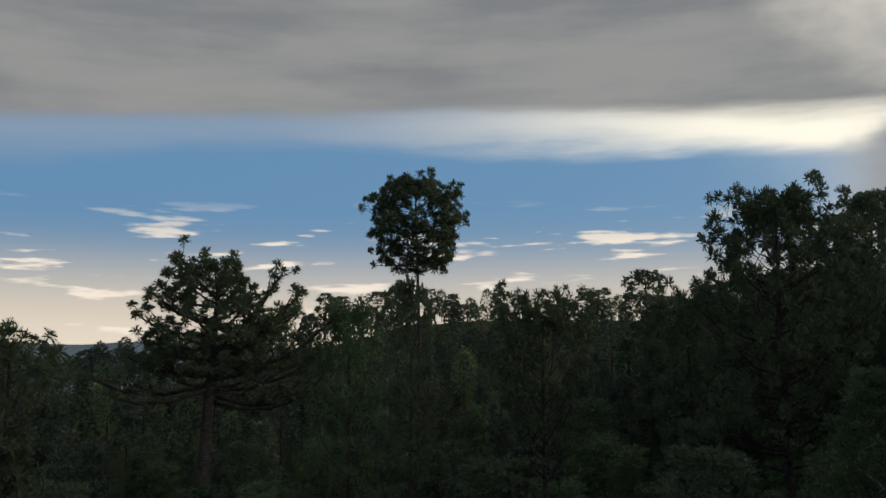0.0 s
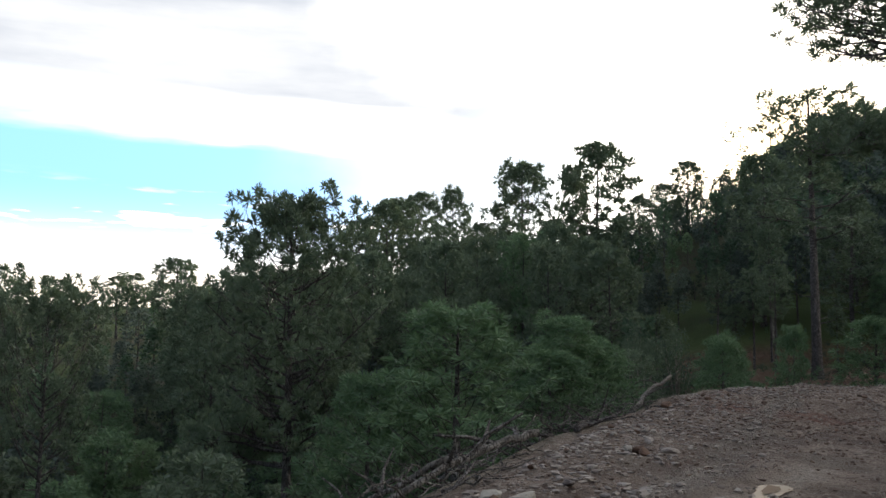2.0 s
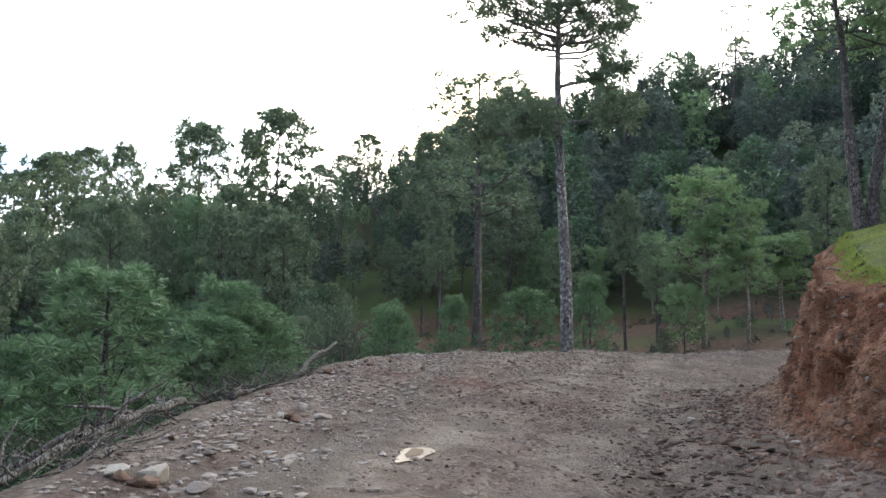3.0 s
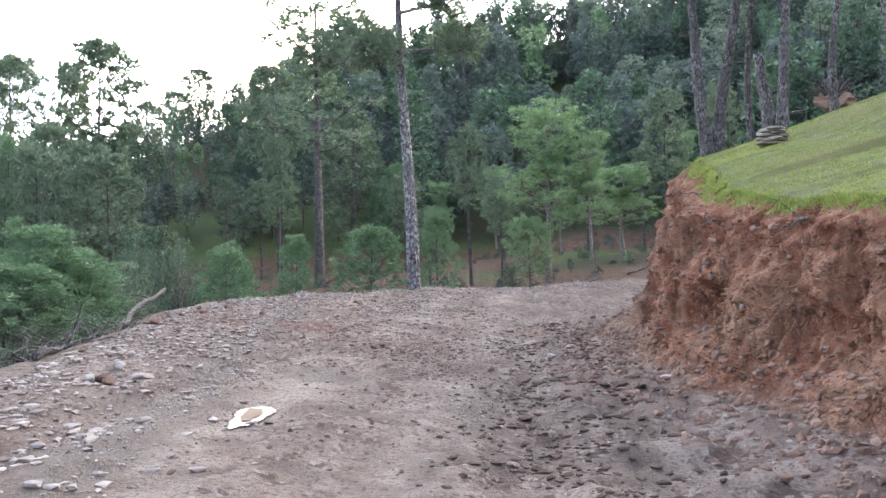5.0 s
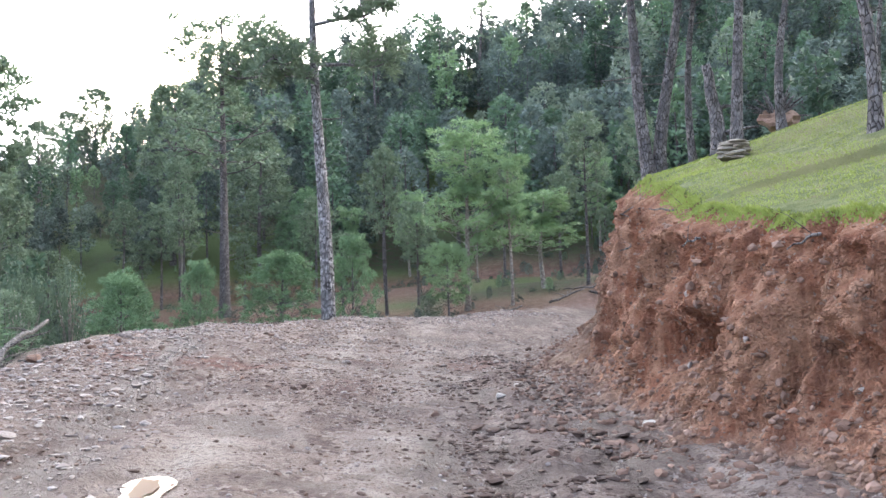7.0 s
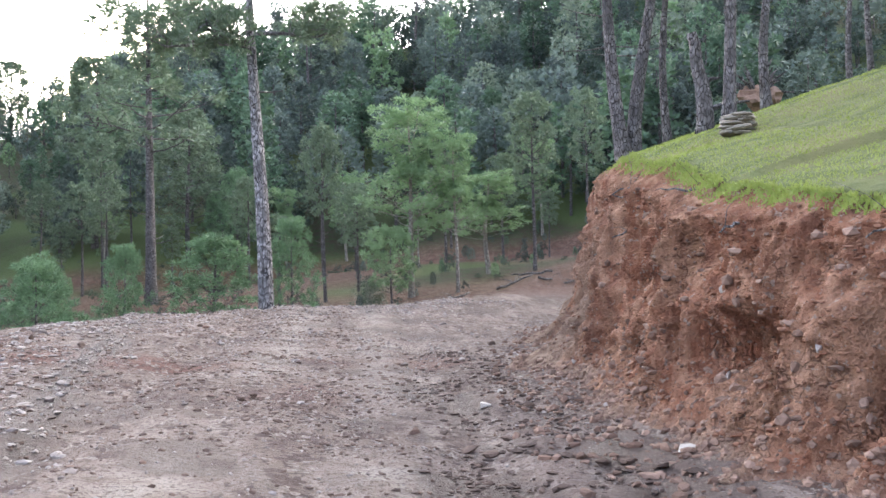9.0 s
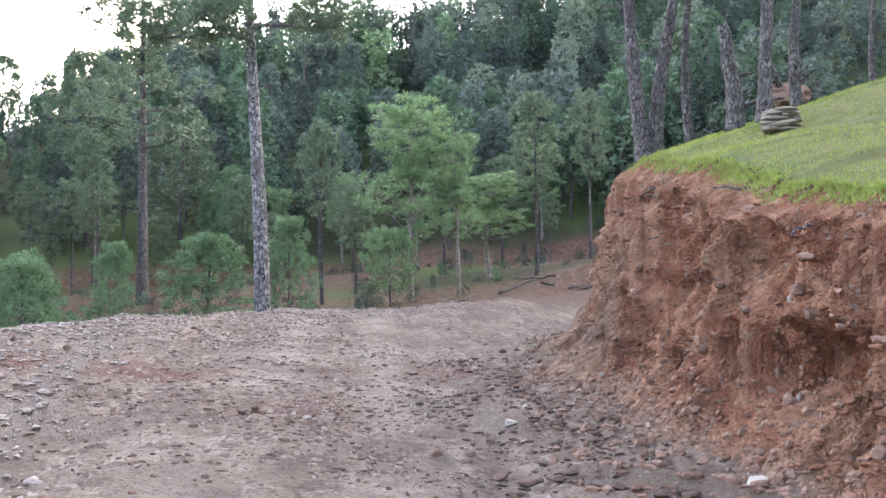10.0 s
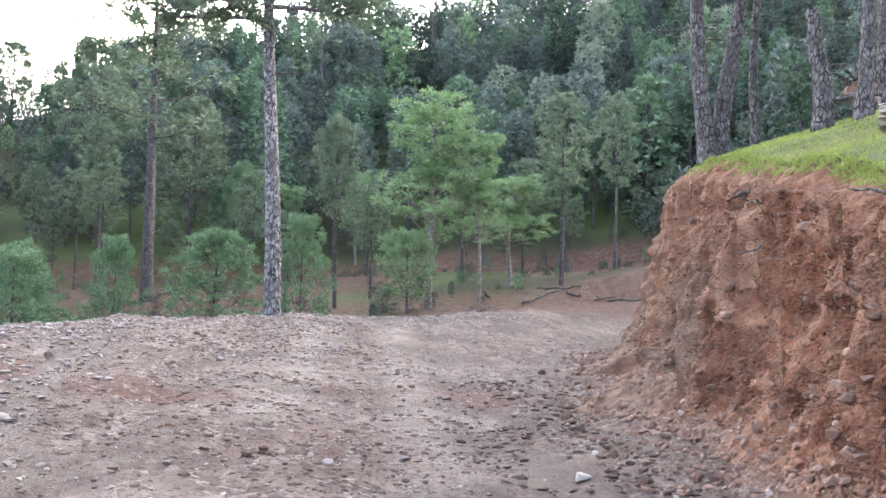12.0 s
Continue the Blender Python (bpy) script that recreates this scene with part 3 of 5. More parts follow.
def build_bank():
    nu, nv = 1000, 120
    ss = np.concatenate([np.linspace(1.6, 9, 860), np.linspace(9, 12.5, 141)[1:]])
    gs, gh = np.meshgrid(ss, np.linspace(0, 1, nv), indexing="ij")
    v, soil, talus = bank_surface(gs, gh)
    idx = np.arange(nu * nv).reshape(nu, nv)
    f = np.stack([idx[:-1, :-1], idx[:-1, 1:], idx[1:, 1:], idx[1:, :-1]], -1).reshape(-1, 4)
    me = bpy.data.meshes.new("earth_bank")
    me.from_pydata(v.reshape(-1, 3).tolist(), [], f.tolist())
    for name, a in (("topsoil", soil), ("talus", talus)):
        me.attributes.new(name, "FLOAT", "POINT").data.foreach_set("value", a.astype(np.float32).ravel())
    me.materials.append(M_BANK)
    me.polygons.foreach_set("use_smooth", [True] * len(me.polygons))
    return tagged(new("earth_bank", me), "freshly cut orange-brown earth bank beside the road", "bank", kind="structure")


def mountains():
    v, f = [], []
    n = 160
    for i in range(n + 1):
        a = radians(-150 + 130 * i / n)
        top = 95 + 40 * float(vnoise(i * 1.0, 0.0, 14, 51)) + 22 * float(vnoise(i * 1.0, 0.0, 5, 52)) + 8 * float(vnoise(i * 1.0, 0.0, 2, 53))
        for r, z in ((2950, -70), (3150, top * 0.5), (3350, top), (3700, -70)):
            v.append((r * math.sin(a), r * math.cos(a), z))
    for i in range(n):
        for k in range(3):
            f.append((i * 4 + k, i * 4 + k + 1, i * 4 + k + 5, i * 4 + k + 4))
    me = bpy.data.meshes.new("backdrop")
    me.from_pydata(v, [], f)
    m, nn, bsdf = material("hazed_range", 1.0)
    pos = nn.add("ShaderNodeNewGeometry").outputs["Position"]
    # distance haze is painted in as a pale blue-grey base colour
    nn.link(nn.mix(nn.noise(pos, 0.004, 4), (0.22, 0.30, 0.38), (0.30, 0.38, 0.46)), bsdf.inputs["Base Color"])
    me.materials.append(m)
    tagged(new("backdrop", me), "mountain range on the far horizon, haze put into its pale blue colour", "mountains", kind="structure")


build_ground()
mountains()
build_bank()


# ---- trees ----
def envelope(kind, u):
    """The crown's half width at the height u (0 to 1) in the crown, against its widest."""
    if kind == "cone":
        return 0.22 + 0.78 * (1 - u) ** 0.8 * min(1, u * 6 + 0.5)
    if kind == "open":
        return 0.6 + 0.4 * math.sin(u * 9.0) if u < 0.8 else 0.6
    return max(0.25, math.sin(math.pi * min(1, max(0, u * 0.86 + 0.12))) ** 0.6)


def spread(rng, wood_geo, crown_geo, pts, out, reach, r0, tufts, tuft, needles, nw, droop=-0.05):
    """The shoots of one limb, each ending in a brush of needles."""
    across = Vector((-out.y, out.x, 0))
    for k in range(tufts):
        if k == 0:
            tip, q = pts[3], 1.0
        else:
            q = 1 - 0.62 * (k / tufts) ** 0.8
            b = pts[1].lerp(pts[3], max(0.0, (q - 0.35) / 0.65))
            hand = (1 if k % 2 else -1) * rng.uniform(0.35, 1.0)
            off = across * hand * (0.25 + 0.35 * (1.15 - q)) * reach + out * rng.uniform(-0.05, 0.2) * reach + Vector((0, 0, rng.uniform(droop, 0.5) * min(reach, 1.2)))
            if off.length < tuft * 0.9:
                off = off.normalized() * tuft * 0.9
            tip = b + off
            wood_geo.tube([b, tip], [r0 * 0.4, r0 * 0.2], 3, False)
        d = (out * 0.5 + Vector((0, 0, 0.9))).normalized()
        crown_geo.pom(rng, tip, d, tuft * rng.uniform(0.8, 1.15), needles, nw)


def pine(name, seed, height, width, crown, shape="round", limbs=26, tufts=7, tuft=0.26, needles=15, nw=0.022, radius=0.17, wood=M_BARK, leaf=M_NEEDLE, bare=4, lean=0.0, rise=0.35, low=(), bend=1.0):
    rng = random.Random(seed)
    root = new(name)
    trunk, crown_geo = Geo(), Geo()
    wob = [rng.uniform(-1, 1) for _ in range(4)]
    wob[0], wob[2] = wob[0] * bend, wob[2] * bend

    def axis_at(z):
        u = z / height
        return Vector((lean * u * u * height + wob[0] * 0.012 * height * math.sin(u * 5 + wob[1] * 3), wob[2] * 0.01 * height * math.sin(u * 4 + wob[3] * 3), z))
    k = 12
    zs = [-0.6] + [height * i / k for i in range(k + 1)]
    trunk.tube([axis_at(max(z, 0)) + Vector((0, 0, min(z, 0))) for z in zs], [radius * 1.35] + [radius * (1.25 if i == 0 else 1.0) * (1 - 0.86 * (i / k) ** 1.15) for i in range(k + 1)], 9)
    c0 = height * (1 - crown)
    for z, a, reach in low:
        out = Vector((math.cos(a), math.sin(a), 0))
        p0 = axis_at(z)
        pts = [p0, p0 + out * reach * 0.35 + Vector((0, 0, 0.05)), p0 + out * reach * 0.7 + Vector((0, 0, 0.0)), p0 + out * reach + Vector((0, 0, 0.15 * reach))]
        trunk.tube(pts, [radius * 0.35, radius * 0.28, radius * 0.18, radius * 0.08], 5, False)
        r1 = radius * 0.25
        spread(rng, trunk, crown_geo, pts, out, reach * 0.7, r1, 40, tuft * 1.1, needles, nw, -0.35)
    for i in range(limbs):
        u = ((i + rng.random()) / limbs) ** (0.9 if shape != "cone" else 0.8)
        z = c0 + (height - c0) * u * 0.97
        a = i * 2.399 + rng.uniform(-0.5, 0.5)
        reach = width / 2 * envelope(shape, u) * rng.uniform(0.7, 1.08)
        out = Vector((math.cos(a), math.sin(a), 0))
        p0 = axis_at(z * 0.985 - reach * 0.1)
        lift = reach * (rise + 0.5 * u + rng.uniform(-0.2, 0.25))
        pts = [p0 + out * reach * q + Vector((0, 0, lift * q ** 1.6)) + Vector((rng.uniform(-1, 1), rng.uniform(-1, 1), rng.uniform(-1, 1))) * 0.05 * reach * (q > 0) for q in (0, 0.35, 0.7, 1.0)]
        r0 = radius * 0.32 * (1 - 0.6 * u) * (0.4 + reach / width)
        trunk.tube(pts, [r0, r0 * 0.8, r0 * 0.5, r0 * 0.25], 4, False)
        spread(rng, trunk, crown_geo, pts, out, reach, r0, tufts, tuft, needles, nw)
    crown_geo.pom(rng, axis_at(height), Vector((0, 0, 1)), tuft, needles * 2, nw)
    trunk.part("trunk", wood, root, smooth=True)
    crown_geo.part("crown", leaf, root)
    for i in range(bare):
        z = c0 * rng.uniform(0.35, 0.98)
        a = rng.uniform(0, 6.28)
        ln = rng.uniform(0.25, 0.9) * min(1.0, width * 0.3)
        out = Vector((math.cos(a), math.sin(a), rng.uniform(-0.1, 0.35)))
        p = axis_at(z)
        dead = Geo()
        dead.tube([p, p + out * ln * 0.5, p + out * ln + Vector((0, 0, 0.1 * ln))], [radius * 0.18, radius * 0.12, radius * 0.05], 4, False)
        dead.part("dead_limb", M_DEAD, root, "bare grey dead limb")
    return root


def lopsided_pine(name, seed):
    """An old pine, 11 high: a tall dense lobe over the trunk, long limbs sweeping out to one side, one short arm on the other."""
    rng = random.Random(seed)
    root = new(name)
    wood_geo, crown_geo = Geo(), Geo()
    wood_geo.tube([Vector(p) for p in ((-0.3, 0, -0.6), (-0.25, 0, 0), (-0.1, 0, 3), (0.05, 0, 6), (0.15, 0, 8.2), (0.3, 0, 10.4))], [0.27, 0.24, 0.2, 0.16, 0.1, 0.03], 9)
    # height on the trunk, then where the limb ends: across, in depth, up; shoots
    arms = [(5.2, 3.6, 0.5, 7.2, 15), (5.6, 3.9, -0.6, 8.6, 16), (5.0, 3.4, 0.2, 5.6, 13), (6.2, 2.9, 0.6, 9.7, 15), (6.6, 2.2, -0.5, 10.3, 12), (4.8, 2.6, -0.9, 5.3, 10), (7.0, 2.6, 0.0, 8.6, 12),
            (5.4, -3.6, 0.3, 6.3, 11), (5.2, -3.0, -0.5, 5.6, 8), (6.0, -2.4, 0.4, 7.0, 8)]
    for k in range(34):
        u = (k + rng.random()) / 34
        a = k * 2.399
        reach = (1.1 + 1.1 * math.sin(math.pi * min(1, u + 0.15)) ** 0.8) * rng.uniform(0.75, 1.05)
        arms.append((5.2 + 4.6 * u, -0.25 + 0.15 + math.cos(a) * reach, math.sin(a) * reach, 6.2 + 4.7 * u + rng.uniform(-0.2, 0.2), 8))
    for z, x, y, top, shoots in arms:
        z, top = 11 - (11 - z) * 0.78, 11 - (11 - top) * 0.86
        p0 = Vector((0.05 * z - 0.25, 0, z))
        end = Vector((x, y, min(top, 11.0)))
        sag = Vector((0, 0, -0.12 * abs(x)))
        pts = [p0, p0.lerp(end, 0.35) + sag, p0.lerp(end, 0.7) + sag, end]
        run = end - p0
        out = Vector((run.x, run.y, 0)).normalized()
        r0 = 0.03 + 0.018 * run.length
        wood_geo.tube(pts, [r0, r0 * 0.8, r0 * 0.6, r0 * 0.3], 5, False)
        spread(rng, wood_geo, crown_geo, pts, out, min(run.length, 2.6), r0 * 0.7, shoots + 2, 0.24, 60, 0.024)
    wood_geo.part("trunk", M_BARK, root, smooth=True)
    crown_geo.part("crown", M_NEEDLE, root)
    return root


def oak(name, seed, height, width, leaf=M_OAK, clumps=56, count=60, size=0.05):
    rng = random.Random(seed)
    root = new(name)
    trunk, crown_geo = Geo(), Geo()
    trunk.tube([Vector((0, 0, -0.5)), Vector((0.05, 0, height * 0.3)), Vector((0, 0.05, height * 0.75))], [0.11, 0.08, 0.03], 7)
    for i in range(clumps):
        u = rng.random()
        a = rng.uniform(0, 6.28)
        rr = width / 2 * math.sqrt(rng.random()) * (0.95 if u < 0.75 else 0.6)
        c = Vector((math.cos(a) * rr, math.sin(a) * rr, height * (0.16 + 0.76 * u * (1 - 0.25 * (2 * rr / width) ** 2))))
        trunk.tube([Vector((0, 0, height * 0.3 * u + 0.1)), c * 0.6 + Vector((0, 0, height * 0.12)), c], [0.035, 0.02, 0.01], 3, False)
        crown_geo.leaves(rng, c, width * 0.15 * rng.uniform(0.8, 1.3), count, size)
    trunk.part("trunk", M_PALE, root, smooth=True)
    crown_geo.part("crown", leaf, root)
    return root


KINDS = {
    "silh": (1, "tall slender pine with a long bare trunk and a round crown", lambda s: pine("pine_tree", 11 + s, 14, 4.6, 0.24, "round", 84, 5, 0.25, 64, 0.026, 0.15, bare=6, rise=0.12)),
    "lefty": (1, "old spreading pine with a broken, lopsided crown", lambda s: lopsided_pine("pine_tree", 23 + s)),
    "wild": (1, "ragged pine with loose upswept limbs", lambda s: pine("pine_tree", 31 + s, 8, 4.4, 0.7, "open", 44, 7, 0.25, 50, 0.022, 0.14, bare=2, rise=0.5)),
    "fan": (1, "pine with a fan of thin upswept limbs and a flat crown", lambda s: pine("pine_tree", 37 + s, 7, 3.0, 0.42, "round", 56, 6, 0.15, 48, 0.015, 0.09, bare=5, rise=0.9)),
    "crooked": (1, "wide old pine with long bare lower limbs", lambda s: pine("pine_tree", 41 + s, 7.5, 4.2, 0.58, "round", 80, 7, 0.19, 56, 0.016, 0.14, bare=7, rise=0.3, low=((3.0, 3.3, 2.3), (3.3, 2.9, 1.9), (3.8, 0.2, 1.5)))),
    "ridge": (4, "slim dark pine standing on the ridge", lambda s: pine("pine_tree", 51 + s, 9, 3.6, 0.55, "round", 44, 5, 0.30, 24, 0.05, 0.12, bare=2, rise=0.2)),
    "slim": (4, "slim pine with a small high crown", lambda s: pine("pine_tree", 61 + s, 7, 2.2, 0.5, "round", 32, 4, 0.24, 24, 0.036, 0.085, bare=4, rise=0.3)),
    "thin": (1, "thin pine with a scorched trunk and sparse needles", lambda s: pine("pine_tree", 66 + s, 6, 1.2, 0.3, "open", 14, 4, 0.17, 22, 0.025, 0.06, bare=5)),
    "spindly": (2, "gaunt pine with few thin limbs against the sky", lambda s: pine("pine_tree", 71 + s, 11, 4.0, 0.6, "open", 18, 3, 0.32, 14, 0.045, 0.11, bare=4, rise=0.4)),
    "mid": (1, "tall pine with an open uneven crown and a dark trunk", lambda s: pine("pine_tree", 81 + s, 13, 4.8, 0.52, "open", 36, 5, 0.29, 24, 0.040, 0.17, bare=5, rise=0.2)),
    "mid2": (2, "full pine with soft grey-green needles down to the ground", lambda s: pine("pine_tree", 86 + s, 8, 4.2, 0.88, "cone", 54, 4, 0.30, 30, 0.034, 0.1, bare=0, rise=0.4)),
    "big": (1, "very tall pine with furrowed grey bark and a high open crown", lambda s: pine("pine_tree", 91 + s, 15, 6.4, 0.26, "round", 74, 8, 0.28, 46, 0.022, 0.2, wood=M_FLAKED, bare=6, rise=0.35, low=((8.3, 3.0, 2.9), (8.6, 0.2, 2.3), (8.2, 4.2, 1.8), (9.3, 2.4, 2.4), (9.8, 5.8, 2.2)))),
    "pale": (3, "young pine with a pale thin trunk and bright tufted crown", lambda s: pine("pine_tree", 101 + s, 7, 2.9, 0.62, "open", 42, 5, 0.24, 46, 0.018, 0.085, M_PALE, M_YOUNG, 2, rise=0.6)),
    "young": (4, "bushy young pine, green to the ground", lambda s: pine("young_pine", 111 + s, 3.2, 2.2, 0.97, "cone", 54, 4, 0.155, 36, 0.0115, 0.05, M_BARK, M_SAPLING, 0, rise=0.9)),
    "grove": (3, "mature pine with dark furrowed bark on the grassy bank", lambda s: pine("pine_tree", 121 + s, 7, 3.0, 0.38, "open", 26, 6, 0.18, 30, 0.018, 0.095, leaf=M_YOUNG, bare=5, lean=0.03 * (1 - s), rise=0.3, bend=2.2)),
    "twin": (2, "pine with dark furrowed bark, one of a pair leaning apart", lambda s: pine("pine_tree", 127 + s, 7, 3.0, 0.38, "open", 26, 6, 0.18, 30, 0.018, 0.105, leaf=M_YOUNG, bare=5, lean=(-0.06, 0.03)[s], rise=0.3, bend=1.4)),
    "fill": (5, "small green pine on the wooded slope", lambda s: pine("pine_tree", 131 + s, 6, 2.8, 0.75, ("round", "open", "round")[s % 3], 36, 4, 0.28, 26, 0.030, 0.08, leaf=(M_NEEDLE, M_SAPLING)[s % 2], bare=2, rise=0.35)),
    "oak": (4, "low dark evergreen oak", lambda s: oak("oak_tree", 141 + s, 3.0, 2.8)),
    "bush": (2, "round bright green shrub pine", lambda s: pine("shrub", 151 + s, 2.3, 2.0, 0.85, "round", 44, 4, 0.17, 34, 0.014, 0.04, leaf=M_YOUNG, bare=0)),
}
LIBRARY = {}
COUNT = {}


def tree(kind, x, y, top, width, turn=None, tilt=0, label=""):
    variants, text, make = KINDS[kind]
    n = COUNT.get(kind, 0)
    COUNT[kind] = n + 1
    key = (kind, n % variants)
    z = ground_height(x, y) - 0.05
    if key not in LIBRARY:
        root = make(n % variants)
        crown = next(c for c in root.children if c.name.startswith("crown"))
        co = np.array([v.co for v in crown.data.vertices])
        LIBRARY[key] = (root, np.percentile(co[:, 2], 99.7), 2.12 * np.percentile(np.hypot(co[:, 0] - co[:, 0].mean(), co[:, 1] - co[:, 1].mean()), 93))
        fresh = True
    else:
        fresh = False
    root, h0, w0 = LIBRARY[key]
    sz, sw = max(top - z, 1.0) / h0, width / w0
    spin = (n * 97.0) % 360 if turn is None else turn
    m = pose(x, y, z, 0, tilt, 0) @ pose(0, 0, 0, 0, 0, spin)
    if fresh:
        root.matrix_basis = m @ Matrix.Diagonal((sw, sw, sz, 1))
        ob = root
    else:
        s = root.scale
        ob = copy_thing(root, m @ Matrix.Diagonal((sw / s.x, sw / s.y, sz / s.z, 1)))
    return tagged(ob, label or text, "shrub" if kind in ("bush",) else "tree", "trees on the slope")


tree("silh", -34.8, 17.6, 9.45, 4.5)
tree("lefty", -36.6, 8.9, 5.9, 7.7, 72)
tree("wild", -28.3, 0.4, 2.7, 4.3)
tree("slim", -50.9, 25.6, 6.4, 2.0)
tree("young", -34.4, 14.1, 3.8, 3.7)
tree("slim", -80.1, 34.3, 8.2, 2.7)
tree("slim", -84.1, 37.7, 8.3, 2.9)
tree("slim", -86.8, 43.3, 9.2, 3.0)
tree("slim", -88.1, 51.1, 8.9, 3.3)
tree("slim", -87.2, 52.7, 8.4, 2.9)
tree("slim", -86.2, 54.1, 8.2, 3.3)
tree("slim", -76.3, 15.0, 2.9, 2.5)
tree("slim", -76.9, 12.4, 2.7, 2.0)
tree("slim", -81.6, 14.6, 2.3, 1.6)
tree("slim", -75.7, 17.4, 3.2, 2.5)
tree("slim", -76.0, 16.4, 2.5, 2.0)
tree("slim", -67.0, 54.8, 8.2, 3.0)
tree("slim", -69.7, 59.3, 8.9, 2.9)
tree("slim", -41.8, 38.0, 7.0, 3.4)
tree("fan", -20.0, 13.0, 3.2, 3.3)
tree("crooked", -11.9, 13.0, 4.75, 3.9, 0)
tree("slim", -24.6, 11.4, 3.7, 1.7)
tree("ridge", -40.5, 58.9, 13.6, 4.8)
tree("ridge", -41.5, 64.2, 15.0, 4.2)
tree("ridge", -33.9, 57.1, 13.6, 3.4)
tree("ridge", -25.9, 52.4, 13.9, 4.6)
tree("ridge", -21.5, 54.3, 15.1, 5.1)
tree("ridge", -24.5, 57.4, 14.1, 2.5)
tree("ridge", -23.4, 67.5, 13.8, 2.9)
tree("ridge", -24.8, 78.1, 16.5, 3.3)
tree("ridge", -22.9, 78.7, 18.5, 3.0)
tree("spindly", -18.6, 79.9, 21.8, 3.2)
tree("spindly", -16.1, 80.5, 24.2, 3.2)
tree("ridge", -33.9, 45.6, 9.9, 3.1)
tree("ridge", -34.8, 49.9, 11.7, 4.0)
tree("mid", -6.2, 41.7, 13.4, 5.3)
tree("ridge", -11.5, 55.9, 13.5, 4.3)
tree("spindly", -0.4, 77.3, 24.8, 4.4)
tree("spindly", 9.6, 92.0, 33.0, 5.9)
tree("spindly", 5.7, 92.3, 27.5, 4.7)
tree("young", -5.9, 9.9, 1.9, 3.1)
tree("young", -7.6, 10.0, 0.8, 2.3)
tree("young", -6.7, 15.0, 1.3, 2.5)
tree("young", -7.1, 18.1, 1.6, 2.6)
tree("young", -7.0, 17.5, 1.5, 2.3)
tree("young", -7.1, 15.3, 1.1, 1.7)
tree("young", -6.2, 26.3, 1.8, 2.3)
tree("young", -2.4, 30.1, 2.5, 2.8)
tree("young", -0.2, 29.3, 2.9, 1.6)
tree("young", -4.6, 28.7, 2.2, 1.6)
tree("oak", -9.6, 28.3, 2.3, 2.2)
tree("oak", -9.0, 30.7, 2.2, 2.0)
tree("big", -1.0, 27.9, 14.8, 6.6, 0)
tree("pale", 3.8, 36.4, 7.4, 3.4)
tree("pale", 5.4, 36.2, 6.5, 2.1)
tree("slim", 0.7, 37.5, 6.9, 1.6)
tree("thin", 0.7, 37.8, 6.6, 1.1)
tree("slim", 8.8, 38.6, 8.3, 2.2)
tree("slim", 12.7, 44.9, 9.7, 1.9)
tree("pale", 7.2, 40.0, 5.4, 3.3)
tree("bush", 3.0, 35.5, 3.0, 1.9)
tree("young", -7.0, 29.5, 2.0, 2.2)
tree("young", -3.7, 52.3, 7.0, 2.2)
tree("mid2", -6.4, 54.1, 10.4, 4.8)
tree("slim", 2.0, 39.5, 4.6, 1.4)
tree("oak", 2.2, 35.5, 1.1, 1.3)
tree("slim", -0.9, 36.5, 3.5, 1.7)
tree("slim", -9.8, 49.4, 8.4, 2.1)
tree("slim", -10.2, 47.2, 5.8, 1.7)
tree("twin", 6.15, 18.6, 10.2, 3.2, 0, -4)
tree("twin", 6.4, 18.7, 9.6, 3.2, 0, 2)
tree("grove", 7.2, 19.3, 10.1, 2.2)
tree("grove", 6.5, 15.2, 9.1, 2.6, 30, 5)
tree("grove", 8.4, 17.7, 9.0, 2.3)
tree("grove", 13.1, 23.1, 11.2, 2.2)
tree("grove", 13.9, 23.7, 12.0, 2.3)
tree("grove", 6.85, 11.6, 8.4, 2.2, 0, -3)



def spots(seed, count, az0, az1, r0, r1, keep):
    """Places strewn over a stretch of the slope at bearings az0 to az1 from the camera's stand on the road."""
    rng = random.Random(seed)
    placed = []
    tries = 0
    while len(placed) < count and tries < count * 30:
        tries += 1
        az, r = radians(rng.uniform(az0, az1)), math.sqrt(rng.uniform(r0 ** 2, r1 ** 2))
        x, y = 1 + r * math.sin(az), 2 + r * math.cos(az)
        if any((x - a) ** 2 + (y - b) ** 2 < keep ** 2 for a, b in placed):
            continue
        px, py = np.array([x]), np.array([y])
        if inside_road(px, py)[0] or near_line(px, py, EDGE)[0][0] < 2.2 or near_line(px, py, FOOT)[0][0] < 6:
            continue
        placed.append((x, y))
    return placed


def wooded(seed, kinds, count, az0, az1, r0, r1, h0, h1, keep):
    rng = random.Random(seed + 50)
    for x, y in spots(seed, count, az0, az1, r0, r1, keep):
        h = rng.uniform(h0, h1)
        kind = kinds[rng.randrange(len(kinds))]
        width = h * {"oak": 1.05, "fill": 0.55, "young": 0.75, "slim": 0.36, "ridge": 0.4, "mid2": 0.5, "pale": 0.45, "bush": 0.9}[kind]
        tree(kind, x, y, ground_height(x, y) + h, width)


